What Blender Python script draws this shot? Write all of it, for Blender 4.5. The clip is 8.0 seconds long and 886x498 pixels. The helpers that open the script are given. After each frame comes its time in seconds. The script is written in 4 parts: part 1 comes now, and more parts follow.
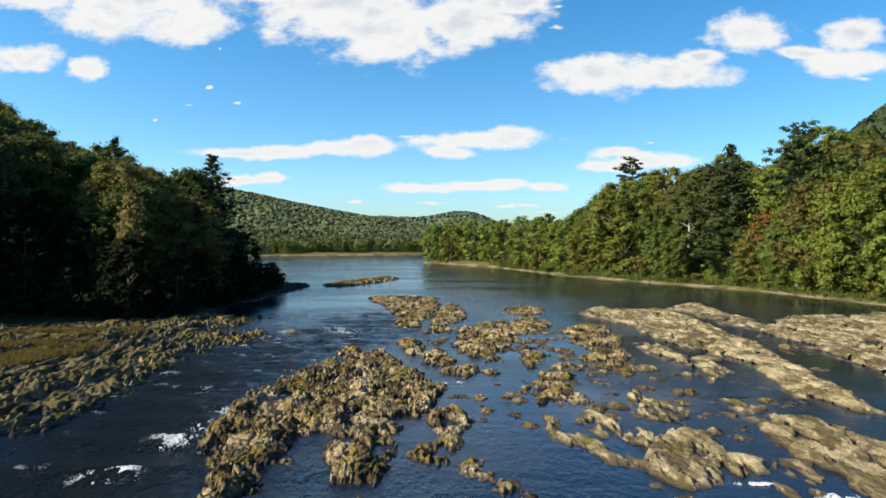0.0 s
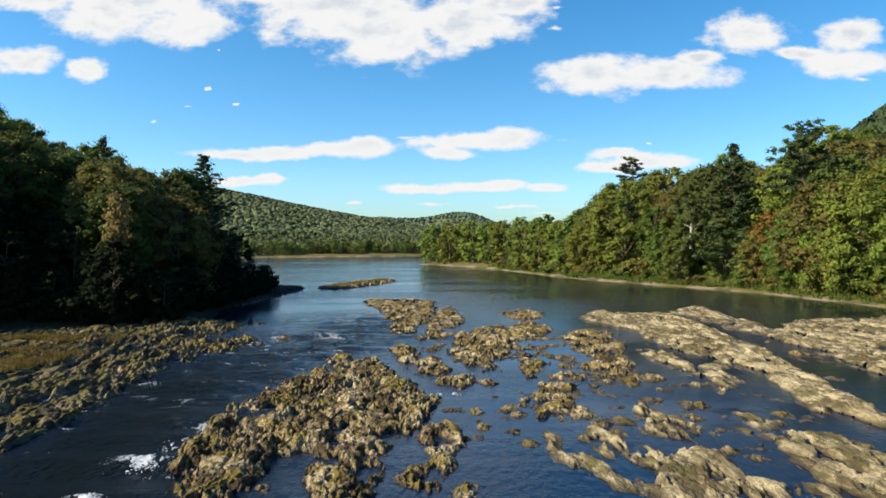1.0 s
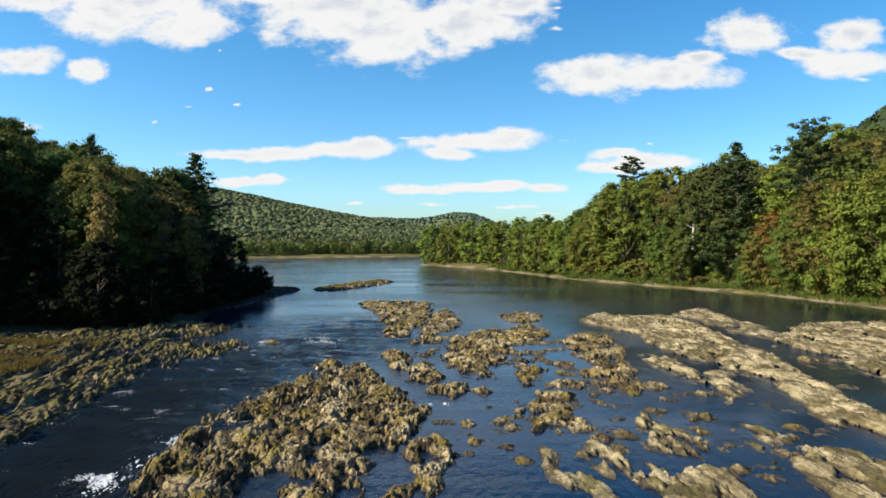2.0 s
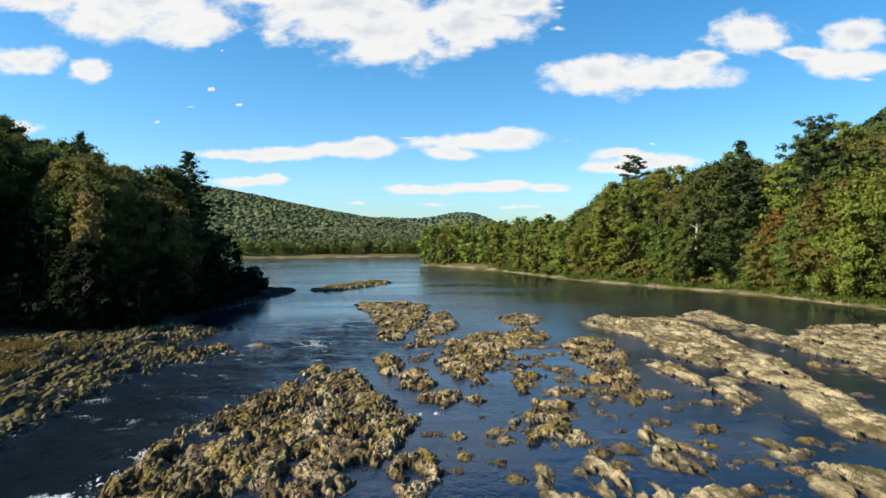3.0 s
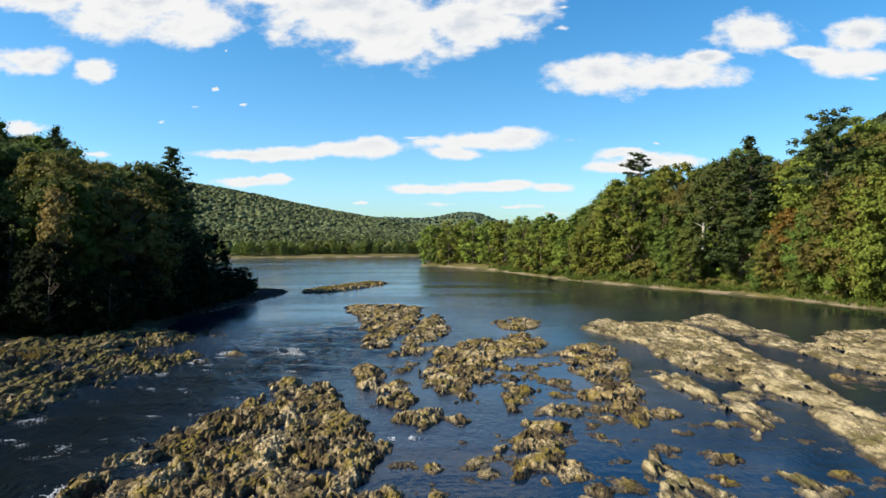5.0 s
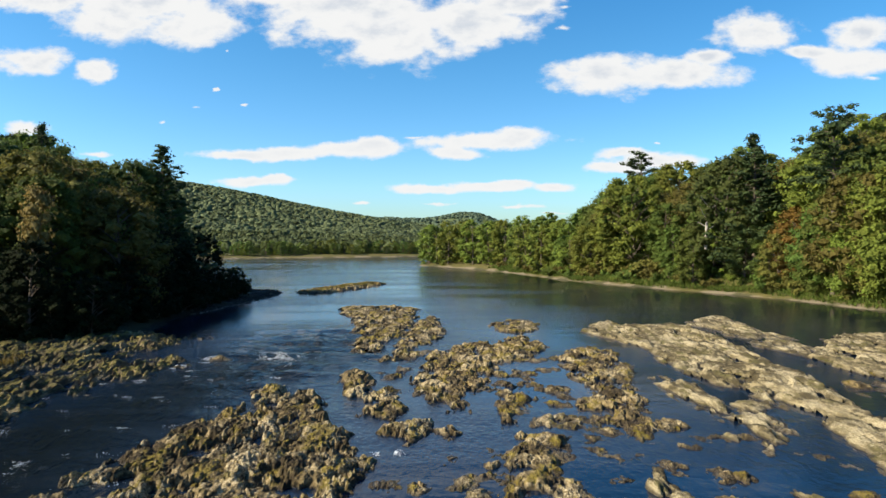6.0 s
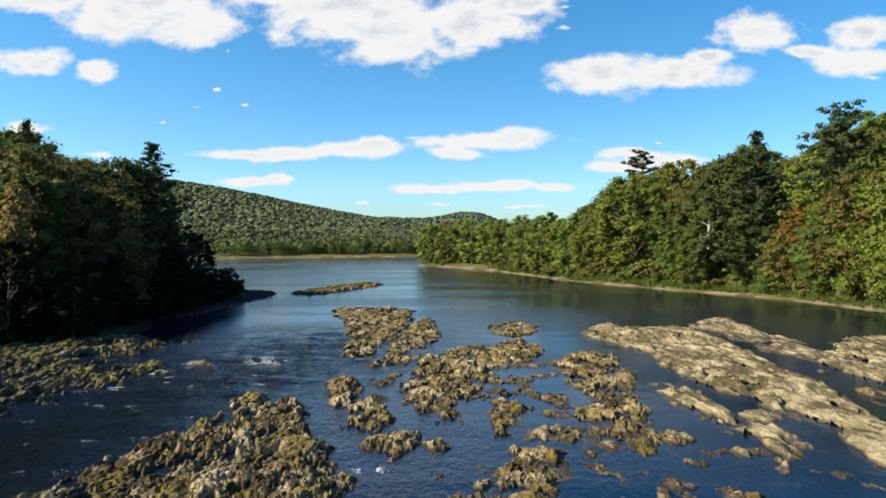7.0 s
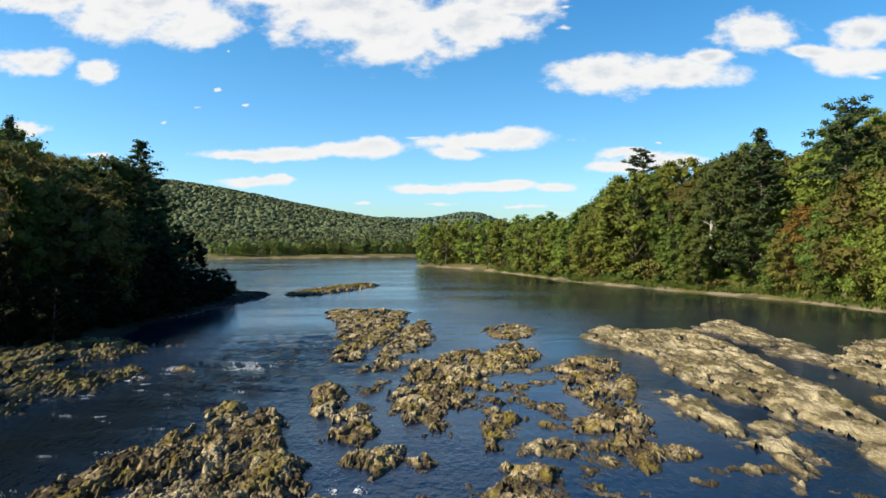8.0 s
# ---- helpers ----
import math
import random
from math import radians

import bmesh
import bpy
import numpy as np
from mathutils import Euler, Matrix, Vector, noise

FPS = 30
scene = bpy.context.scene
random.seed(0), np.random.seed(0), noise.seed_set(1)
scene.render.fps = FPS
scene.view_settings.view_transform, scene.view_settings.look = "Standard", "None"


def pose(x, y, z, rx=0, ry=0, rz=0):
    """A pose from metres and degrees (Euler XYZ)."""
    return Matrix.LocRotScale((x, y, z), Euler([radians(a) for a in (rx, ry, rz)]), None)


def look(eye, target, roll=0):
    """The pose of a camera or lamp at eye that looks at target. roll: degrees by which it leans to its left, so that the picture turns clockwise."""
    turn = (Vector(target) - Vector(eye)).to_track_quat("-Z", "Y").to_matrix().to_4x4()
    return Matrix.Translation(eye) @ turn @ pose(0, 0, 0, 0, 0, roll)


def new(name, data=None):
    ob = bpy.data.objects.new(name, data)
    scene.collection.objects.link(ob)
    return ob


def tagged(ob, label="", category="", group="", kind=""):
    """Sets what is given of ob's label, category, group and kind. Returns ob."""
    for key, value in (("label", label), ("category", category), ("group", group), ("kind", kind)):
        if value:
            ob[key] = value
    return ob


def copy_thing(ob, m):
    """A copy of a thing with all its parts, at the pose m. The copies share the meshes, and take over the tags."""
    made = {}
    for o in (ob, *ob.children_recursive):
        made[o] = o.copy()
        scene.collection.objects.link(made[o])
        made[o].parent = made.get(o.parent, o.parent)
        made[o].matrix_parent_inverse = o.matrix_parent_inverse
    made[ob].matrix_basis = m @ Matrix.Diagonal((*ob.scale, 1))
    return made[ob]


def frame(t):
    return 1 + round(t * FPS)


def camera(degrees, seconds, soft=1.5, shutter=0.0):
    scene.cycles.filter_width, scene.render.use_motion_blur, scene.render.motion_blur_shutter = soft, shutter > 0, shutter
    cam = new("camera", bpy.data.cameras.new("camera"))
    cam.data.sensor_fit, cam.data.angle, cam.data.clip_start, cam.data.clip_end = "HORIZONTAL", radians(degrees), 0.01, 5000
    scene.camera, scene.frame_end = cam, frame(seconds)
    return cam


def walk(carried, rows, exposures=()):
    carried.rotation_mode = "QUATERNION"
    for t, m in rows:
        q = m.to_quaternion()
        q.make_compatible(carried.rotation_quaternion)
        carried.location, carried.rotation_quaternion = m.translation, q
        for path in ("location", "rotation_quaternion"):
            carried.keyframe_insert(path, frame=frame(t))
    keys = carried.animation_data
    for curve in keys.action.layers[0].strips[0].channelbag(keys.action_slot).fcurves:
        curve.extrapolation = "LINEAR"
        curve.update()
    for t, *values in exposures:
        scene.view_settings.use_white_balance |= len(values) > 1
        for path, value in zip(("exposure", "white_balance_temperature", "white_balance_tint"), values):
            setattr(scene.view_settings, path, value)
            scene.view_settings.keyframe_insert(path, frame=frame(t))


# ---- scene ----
cam = camera(65.8, 8.0)
METRES, EYE, TILT, LEAN, TURN = 18.75, 9.0, 0.0, 0.0, 0.0
ROWS = [
    (0.0, 0.0, 0.0, 0.0, -0.0, -0.91, 0.12),
    (0.5, 0.0058, 0.0653, 0.0041, -0.04, -0.88, 0.2),
    (1.0, 0.0157, 0.1295, 0.0062, -0.09, -0.83, 0.22),
    (1.5, 0.0306, 0.1906, 0.0072, -0.08, -0.8, 0.22),
    (3.0, 0.0782, 0.3663, 0.0065, 0.15, -0.8, 0.2),
    (3.5, 0.0965, 0.4251, 0.0067, 0.22, -0.81, 0.2),
    (4.0, 0.1145, 0.4853, 0.0065, 0.31, -0.81, 0.2),
    (4.5, 0.1299, 0.5458, 0.0059, 0.4, -0.82, 0.2),
    (6.0, 0.1733, 0.7272, 0.0039, 0.54, -0.82, 0.25),
    (6.5, 0.1877, 0.7869, 0.0031, 0.58, -0.82, 0.26),
    (7.0, 0.2021, 0.8471, 0.002, 0.6, -0.83, 0.27),
    (7.5, 0.2173, 0.9085, 0.0008, 0.63, -0.83, 0.29),
    (8.0, 0.2327, 0.971, -0.0004, 0.65, -0.82, 0.31),
]
walk(cam, [(t, pose(0, 0, EYE, TILT, LEAN, TURN) @ pose(METRES * x, METRES * y, METRES * z, 90 + pitch, roll, yaw)) for t, x, y, z, yaw, pitch, roll in ROWS])

# ---- light: afternoon sun from beyond the west bank, a little behind, blue sky with fair-weather cumulus ----
SUN_EL, SUN_AZ = 33.0, 259.0     # degrees; azimuth clockwise from +y
scene.view_settings.exposure = 1.15
sun_dir = Vector((math.sin(radians(SUN_AZ)) * math.cos(radians(SUN_EL)), math.cos(radians(SUN_AZ)) * math.cos(radians(SUN_EL)), math.sin(radians(SUN_EL))))
sun = new("sun", bpy.data.lights.new("sun", "SUN"))
sun.data.energy, sun.data.angle, sun.data.color = 5.0, radians(0.5), (1.0, 0.9, 0.72)
sun.matrix_world = look(sun_dir * 200, (0, 0, 0))


class Nodes:
    """Short-hand for a node tree: n("ShaderNodeX", inputs..., attr=value) adds a node and links or sets its inputs."""

    def __init__(self, tree):
        self.tree = tree
        tree.nodes.clear()

    def __call__(self, kind, *args, named=None, **attrs):
        node = self.tree.nodes.new("ShaderNode" + kind)
        if "operation" in attrs:
            node.operation = attrs["operation"]
        if "data_type" in attrs:
            node.data_type, node.blend_type = attrs["data_type"], attrs["blend_type"]
        if "interpolation_type" in attrs:
            node.interpolation_type = attrs["interpolation_type"]
        if "noise_dimensions" in attrs:
            node.noise_dimensions = attrs["noise_dimensions"]
        if "attribute_name" in attrs:
            node.attribute_name = attrs["attribute_name"]
        for key, value in list(enumerate(args)) + list((named or {}).items()):
            if value is None:
                continue
            if isinstance(value, bpy.types.NodeSocket):
                self.tree.links.new(value, node.inputs[key])
            else:
                node.inputs[key].default_value = value
        return node

    def math(self, op, a, b=None, c=None):
        return self("Math", a, b, c, operation=op).outputs[0]

    def mix(self, f, a, b, mode="MIX"):
        node = self("Mix", data_type="RGBA", blend_type=mode)
        for i, v in ((0, f), (6, a), (7, b)):
            if isinstance(v, bpy.types.NodeSocket):
                self.tree.links.new(v, node.inputs[i])
            else:
                node.inputs[i].default_value = (*v, 1) if isinstance(v, tuple) and len(v) == 3 else v
        return node.outputs[2]

    def step(self, v, a, b, lo=0.0, hi=1.0):
        return self("MapRange", v, a, b, lo, hi, interpolation_type="SMOOTHSTEP").outputs[0]

    def noise(self, vec, scale, detail=4.0, rough=0.55, dims="3D"):
        return self("TexNoise", named={"Vector": vec, "Scale": scale, "Detail": detail, "Roughness": rough}, noise_dimensions=dims).outputs[0]


SKY, CLOUD_WHITE, CLOUD_GREY = 0.074, (0.41, 0.412, 0.41, 1), (0.30, 0.322, 0.352, 1)
world = bpy.data.worlds.new("sky")
scene.world = world
world.use_nodes = True
n = Nodes(world.node_tree)
sky = n("TexSky")
sky.sky_type, sky.sun_disc, sky.sun_elevation, sky.sun_rotation = "NISHITA", False, radians(SUN_EL), radians(SUN_AZ)
sky.air_density, sky.dust_density, sky.ozone_density = 1.0, 0.6, 1.6
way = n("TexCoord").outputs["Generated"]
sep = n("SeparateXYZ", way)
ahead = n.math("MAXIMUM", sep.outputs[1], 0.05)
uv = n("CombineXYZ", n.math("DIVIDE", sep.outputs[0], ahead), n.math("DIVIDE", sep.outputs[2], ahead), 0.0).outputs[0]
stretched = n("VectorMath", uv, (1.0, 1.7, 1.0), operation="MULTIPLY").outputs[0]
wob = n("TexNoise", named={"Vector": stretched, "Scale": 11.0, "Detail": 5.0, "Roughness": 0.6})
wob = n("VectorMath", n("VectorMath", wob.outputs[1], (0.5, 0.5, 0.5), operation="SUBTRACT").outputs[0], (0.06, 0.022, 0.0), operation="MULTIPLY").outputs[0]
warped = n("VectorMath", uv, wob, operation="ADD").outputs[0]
cover = None


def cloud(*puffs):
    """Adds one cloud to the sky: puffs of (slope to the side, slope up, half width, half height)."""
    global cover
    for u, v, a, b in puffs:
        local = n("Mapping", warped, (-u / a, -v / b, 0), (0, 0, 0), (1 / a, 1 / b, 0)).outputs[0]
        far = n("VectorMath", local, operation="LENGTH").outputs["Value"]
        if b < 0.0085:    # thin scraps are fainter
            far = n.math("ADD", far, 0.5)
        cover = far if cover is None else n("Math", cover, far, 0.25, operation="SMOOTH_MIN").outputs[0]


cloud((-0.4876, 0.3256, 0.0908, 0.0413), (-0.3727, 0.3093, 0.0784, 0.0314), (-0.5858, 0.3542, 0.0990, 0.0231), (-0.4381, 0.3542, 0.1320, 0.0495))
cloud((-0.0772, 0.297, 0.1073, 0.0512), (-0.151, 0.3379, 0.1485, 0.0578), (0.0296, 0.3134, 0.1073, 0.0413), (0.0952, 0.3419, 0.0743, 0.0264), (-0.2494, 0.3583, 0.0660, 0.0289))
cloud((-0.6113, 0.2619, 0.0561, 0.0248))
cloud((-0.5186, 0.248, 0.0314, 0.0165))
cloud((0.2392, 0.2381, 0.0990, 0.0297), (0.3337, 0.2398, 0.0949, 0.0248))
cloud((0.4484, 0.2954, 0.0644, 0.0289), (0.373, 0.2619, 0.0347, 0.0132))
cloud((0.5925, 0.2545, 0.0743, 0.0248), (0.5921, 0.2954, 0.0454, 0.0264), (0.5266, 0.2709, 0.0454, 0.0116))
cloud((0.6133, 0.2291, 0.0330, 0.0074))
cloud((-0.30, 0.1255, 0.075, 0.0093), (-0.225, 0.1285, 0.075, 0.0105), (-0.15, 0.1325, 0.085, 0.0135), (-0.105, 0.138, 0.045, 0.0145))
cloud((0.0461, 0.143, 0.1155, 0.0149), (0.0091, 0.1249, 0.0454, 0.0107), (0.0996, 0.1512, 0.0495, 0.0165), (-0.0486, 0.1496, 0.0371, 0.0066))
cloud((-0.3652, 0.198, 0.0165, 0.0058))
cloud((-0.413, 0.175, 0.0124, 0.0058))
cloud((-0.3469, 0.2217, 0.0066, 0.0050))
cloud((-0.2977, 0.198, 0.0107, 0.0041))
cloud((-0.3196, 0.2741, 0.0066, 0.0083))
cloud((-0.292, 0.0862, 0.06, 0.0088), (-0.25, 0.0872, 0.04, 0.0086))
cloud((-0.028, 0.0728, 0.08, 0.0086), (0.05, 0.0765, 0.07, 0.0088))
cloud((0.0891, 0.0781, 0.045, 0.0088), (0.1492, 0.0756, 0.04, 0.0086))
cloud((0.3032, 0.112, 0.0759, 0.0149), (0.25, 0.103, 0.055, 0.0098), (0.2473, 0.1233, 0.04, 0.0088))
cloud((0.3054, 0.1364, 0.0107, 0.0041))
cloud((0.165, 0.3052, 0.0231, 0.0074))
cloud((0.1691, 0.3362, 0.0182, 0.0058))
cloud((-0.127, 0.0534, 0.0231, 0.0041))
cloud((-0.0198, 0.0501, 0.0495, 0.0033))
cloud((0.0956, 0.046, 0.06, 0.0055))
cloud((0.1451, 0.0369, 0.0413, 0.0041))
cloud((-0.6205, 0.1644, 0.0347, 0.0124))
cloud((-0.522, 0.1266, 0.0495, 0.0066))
puff = n.noise(stretched, 17.0, 8.0, 0.6)
billow = n.noise(stretched, 15.0, 6.0, 0.6)
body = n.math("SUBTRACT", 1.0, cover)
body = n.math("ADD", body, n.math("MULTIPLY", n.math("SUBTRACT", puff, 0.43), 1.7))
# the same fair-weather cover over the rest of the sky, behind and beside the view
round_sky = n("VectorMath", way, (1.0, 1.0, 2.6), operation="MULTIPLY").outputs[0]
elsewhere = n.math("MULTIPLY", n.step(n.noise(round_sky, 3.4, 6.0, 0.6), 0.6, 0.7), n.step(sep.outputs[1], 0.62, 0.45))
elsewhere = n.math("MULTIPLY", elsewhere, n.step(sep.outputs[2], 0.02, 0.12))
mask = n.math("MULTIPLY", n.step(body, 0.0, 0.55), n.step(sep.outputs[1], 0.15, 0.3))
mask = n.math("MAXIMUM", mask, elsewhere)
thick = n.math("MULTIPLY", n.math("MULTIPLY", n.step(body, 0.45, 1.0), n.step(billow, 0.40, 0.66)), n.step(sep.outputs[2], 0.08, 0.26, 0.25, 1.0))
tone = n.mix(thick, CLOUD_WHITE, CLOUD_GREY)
# clear dry air: a deeper blue
tint = n.mix(n.step(sep.outputs[2], 0.0, 0.28), (0.71, 0.99, 1.34), (0.82, 1.08, 1.14))
tint = n.mix(n.step(sep.outputs[2], 0.33, 0.6), tint, (0.62, 0.94, 1.2))
deep = n.mix(1.0, n("HueSaturation", 0.5, 1.4, 1.0, 1.0, sky.outputs[0]).outputs[0], tint, "MULTIPLY")
clear = n("Background", deep, SKY)
white = n("Background", tone, 1.0)
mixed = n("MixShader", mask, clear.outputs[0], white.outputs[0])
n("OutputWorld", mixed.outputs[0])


# ---- materials ----
def material(name):
    mat = bpy.data.materials.new(name)
    mat.use_nodes = True
    return mat, Nodes(mat.node_tree)


def surface(n, color, rough, bump=None, strength=0.5, dist=0.05, spec=0.5, **more):
    b = n("BsdfPrincipled", named={"Base Color": color, "Roughness": rough, "Specular IOR Level": spec, **more})
    if bump is not None:
        n.tree.links.new(n("Bump", strength, dist, named={"Height": bump}).outputs[0], b.inputs["Normal"])
    n("OutputMaterial", b.outputs[0])
    return b


def rock_material(name, pale, mid, dark, moss, moss_amount, strata, seams=0.75):
    mat, n = material(name)
    geo = n("NewGeometry")
    pos, up = geo.outputs["Position"], n("SeparateXYZ", geo.outputs["Normal"]).outputs[2]
    grain = n("Mapping", pos, (0, 0, 0), (0, 0, radians(strata)), (1.0, 0.35, 1.8)).outputs[0]
    bed = n.noise(grain, 3.4, 8.0, 0.68)
    fine = n.noise(pos, 14.0, 6.0, 0.7)
    broad = n.noise(pos, 0.3, 4.0)
    slab = n("Attribute", attribute_name="tone").outputs["Fac"]
    worn = n.math("ADD", n.math("MULTIPLY", bed, 0.6), n.math("MULTIPLY", slab, 0.4))
    col = n.mix(n.step(worn, 0.40, 0.60), dark, mid)
    col = n.mix(n.math("MULTIPLY", n.step(fine, 0.43, 0.6), n.step(n.math("ADD", broad, n.math("MULTIPLY", worn, 0.8)), 0.82, 1.08)), col, pale)
    col = n.mix(n.math("MULTIPLY", n.step(n.noise(n("Mapping", pos, (0, 0, 0), (0, 0, radians(strata)), (1.0, 0.5, 1.0)).outputs[0], 0.9, 6.0, 0.62), 0.58 - moss_amount, 0.68 - moss_amount), n.math("MULTIPLY", n.step(up, 0.45, 0.8), 0.85)), col, moss)
    # dark lichen and silt along the beds
    seam = n.noise(n("Mapping", pos, (0, 0, 0), (0, 0, radians(strata)), (1.0, 0.16, 1.0)).outputs[0], 1.7, 5.0, 0.7)
    col = n.mix(n.math("MULTIPLY", n.step(seam, 0.5, 0.6), n.step(fine, 0.35, 0.5, 0.4 * seams, seams)), col, dark)
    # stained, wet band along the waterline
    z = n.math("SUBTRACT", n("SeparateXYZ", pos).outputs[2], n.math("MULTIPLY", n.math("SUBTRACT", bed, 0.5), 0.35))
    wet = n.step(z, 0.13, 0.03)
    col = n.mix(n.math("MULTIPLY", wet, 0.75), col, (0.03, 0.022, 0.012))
    bump = n.math("ADD", n.math("MULTIPLY", fine, 0.45), bed)
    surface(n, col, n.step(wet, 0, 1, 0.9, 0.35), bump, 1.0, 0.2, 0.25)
    return mat


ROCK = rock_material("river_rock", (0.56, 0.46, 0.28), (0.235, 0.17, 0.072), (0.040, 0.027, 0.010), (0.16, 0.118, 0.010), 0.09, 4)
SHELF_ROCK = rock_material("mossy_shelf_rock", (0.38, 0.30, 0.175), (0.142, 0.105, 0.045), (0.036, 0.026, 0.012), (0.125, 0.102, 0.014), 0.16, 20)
# copy for the point below the wood: its shade put into the colours
SHADE_ROCK = rock_material("shaded_point_rock", (0.06, 0.05, 0.035), (0.028, 0.022, 0.014), (0.012, 0.01, 0.007), (0.03, 0.028, 0.008), 0.05, 20)
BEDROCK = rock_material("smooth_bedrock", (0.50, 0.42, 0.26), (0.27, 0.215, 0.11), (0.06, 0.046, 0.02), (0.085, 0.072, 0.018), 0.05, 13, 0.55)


def leaf_material(name, color, spread=0.24, glow=0.3, massed=False, sheen=0.12):
    mat, n = material(name)
    geo, info = n("NewGeometry"), n("ObjectInfo")
    light = tuple(min(1, c * (1 + spread)) for c in color)
    deep = tuple(c * (1 - spread) for c in color)
    col = n.mix(geo.outputs["Random Per Island"], deep, light)
    hue = n("HueSaturation", n("MapRange", info.outputs["Random"], 0, 1, 0.475, 0.52).outputs[0], 1.0, n("MapRange", info.outputs["Random"], 0, 1, 0.8, 1.2).outputs[0], 1.0, col).outputs[0]
    if massed:    # whole crowns seen from afar: leaf masses, the shade of gaps put into the colour
        pos = geo.outputs["Position"]
        mass = n.noise(pos, 0.55, 6.0, 0.7)
        stand = n.step(n.noise(pos, 0.018, 5.0, 0.65), 0.36, 0.64)    # stands of darker and lighter kinds
        hue = n.mix(stand, n.mix(0.4, hue, (0.03, 0.045, 0.02)), hue)
        hue = n.mix(n.step(mass, 0.36, 0.6), n.mix(0.08, hue, (0.02, 0.03, 0.015)), hue)
    else:    # single leaves, with the shade of the small gaps between them painted in
        mass = n.noise(geo.outputs["Position"], 2.6, 5.0, 0.75)
        hue = n.mix(n.step(mass, 0.38, 0.62), n.mix(0.28, hue, (0.012, 0.016, 0.006)), hue)
    b = n("BsdfPrincipled", named={"Base Color": hue, "Roughness": 0.65, "Specular IOR Level": sheen})
    n.tree.links.new(n("Bump", 1.0, 0.9 if massed else 0.35, named={"Height": mass}).outputs[0], b.inputs["Normal"])
    t = n("BsdfTranslucent", hue)
    n("OutputMaterial", n("MixShader", glow, b.outputs[0], t.outputs[0]).outputs[0])
    return mat


LEAF = {
    "green": leaf_material("green_leaves", (0.114, 0.158, 0.03)),
    "bright": leaf_material("yellow_green_leaves", (0.18, 0.215, 0.034)),
    "olive": leaf_material("olive_leaves", (0.175, 0.163, 0.036)),
    "deep": leaf_material("deep_green_leaves", (0.088, 0.118, 0.03)),
    "orange": leaf_material("rust_leaves", (0.21, 0.118, 0.028)),
    "yellow": leaf_material("golden_leaves", (0.38, 0.325, 0.09)),
    "pine": leaf_material("pine_needles", (0.062, 0.088, 0.03)),
    # leaves of the west wood's shaded side, the shade put into their colour
    "dark": leaf_material("shade_dark_leaves", (0.014, 0.021, 0.008), glow=0.06, sheen=0.03),
    "far": leaf_material("far_leaves", (0.125, 0.152, 0.064), 0.13, 0.2, True),
    "valley": leaf_material("valley_leaves", (0.085, 0.112, 0.038), 0.2, 0.2, True),
    # leaf colour of the far hills shifted towards blue in place of haze
    "distant": leaf_material("hazed_leaves", (0.092, 0.125, 0.078), 0.12, 0.2, True),
    "far_pine": leaf_material("far_needles", (0.04, 0.06, 0.022), 0.35, 0.15, True),
    "grass": leaf_material("dry_grass_blades", (0.19, 0.148, 0.034), 0.4),
    "fresh": leaf_material("fresh_grass_blades", (0.104, 0.136, 0.023), 0.4),
}


def bark_material(name, a, b):
    mat, n = material(name)
    pos = n("TexCoord").outputs["Object"]
    streak = n.noise(n("Mapping", pos, (0, 0, 0), (0, 0, 0), (6, 6, 1)).outputs[0], 1.5, 5.0)
    surface(n, n.mix(streak, a, b), 0.9, streak, 0.6, 0.05, 0.2)
    return mat


BARK = bark_material("grey_brown_bark", (0.05, 0.038, 0.028), (0.16, 0.125, 0.095))
DEAD = bark_material("bleached_dead_wood", (0.22, 0.19, 0.15), (0.42, 0.38, 0.32))

mat_ground, n = material("ground_cover")
pos = n("NewGeometry").outputs["Position"]
zz = n.math("ADD", n("SeparateXYZ", pos).outputs[2], n.math("MULTIPLY", n.math("SUBTRACT", n.noise(pos, 0.14, 5.0), 0.5), 1.9))
soil = n.mix(n.noise(pos, 0.9, 6.0), (0.02, 0.017, 0.009), (0.05, 0.045, 0.018))
grass = n.mix(n.noise(pos, 0.6, 6.0), (0.05, 0.05, 0.014), (0.13, 0.105, 0.03))
gravel = n.mix(n.noise(pos, 5.0, 6.0, 0.7), (0.085, 0.066, 0.04), (0.25, 0.205, 0.13))
place = n("SeparateXYZ", pos)
# the trees' shade on the west bank, put into the ground colour
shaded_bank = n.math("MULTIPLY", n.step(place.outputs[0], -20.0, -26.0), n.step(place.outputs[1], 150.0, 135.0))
bank_shade_tone = n.mix(n.noise(pos, 3.0, 6.0, 0.7), (0.008, 0.007, 0.004), (0.022, 0.018, 0.01))
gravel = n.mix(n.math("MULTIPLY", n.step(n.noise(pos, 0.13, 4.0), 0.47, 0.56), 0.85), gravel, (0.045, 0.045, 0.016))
gravel = n.mix(shaded_bank, gravel, bank_shade_tone)
grass = n.mix(n.math("MULTIPLY", shaded_bank, 0.75), grass, bank_shade_tone)
col = n.mix(n.step(zz, 0.12, 0.4), gravel, grass)
col = n.mix(n.step(zz, 2.0, 4.0), col, soil)
wooded = n.mix(n.noise(pos, 0.12, 5.0), (0.06, 0.078, 0.028), (0.1, 0.118, 0.046))
col = n.mix(n.math("MULTIPLY", n.step(place.outputs[1], 360.0, 420.0), n.step(zz, 1.2, 2.2)), col, wooded)
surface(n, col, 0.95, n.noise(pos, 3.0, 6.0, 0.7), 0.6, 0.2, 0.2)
GROUND = mat_ground

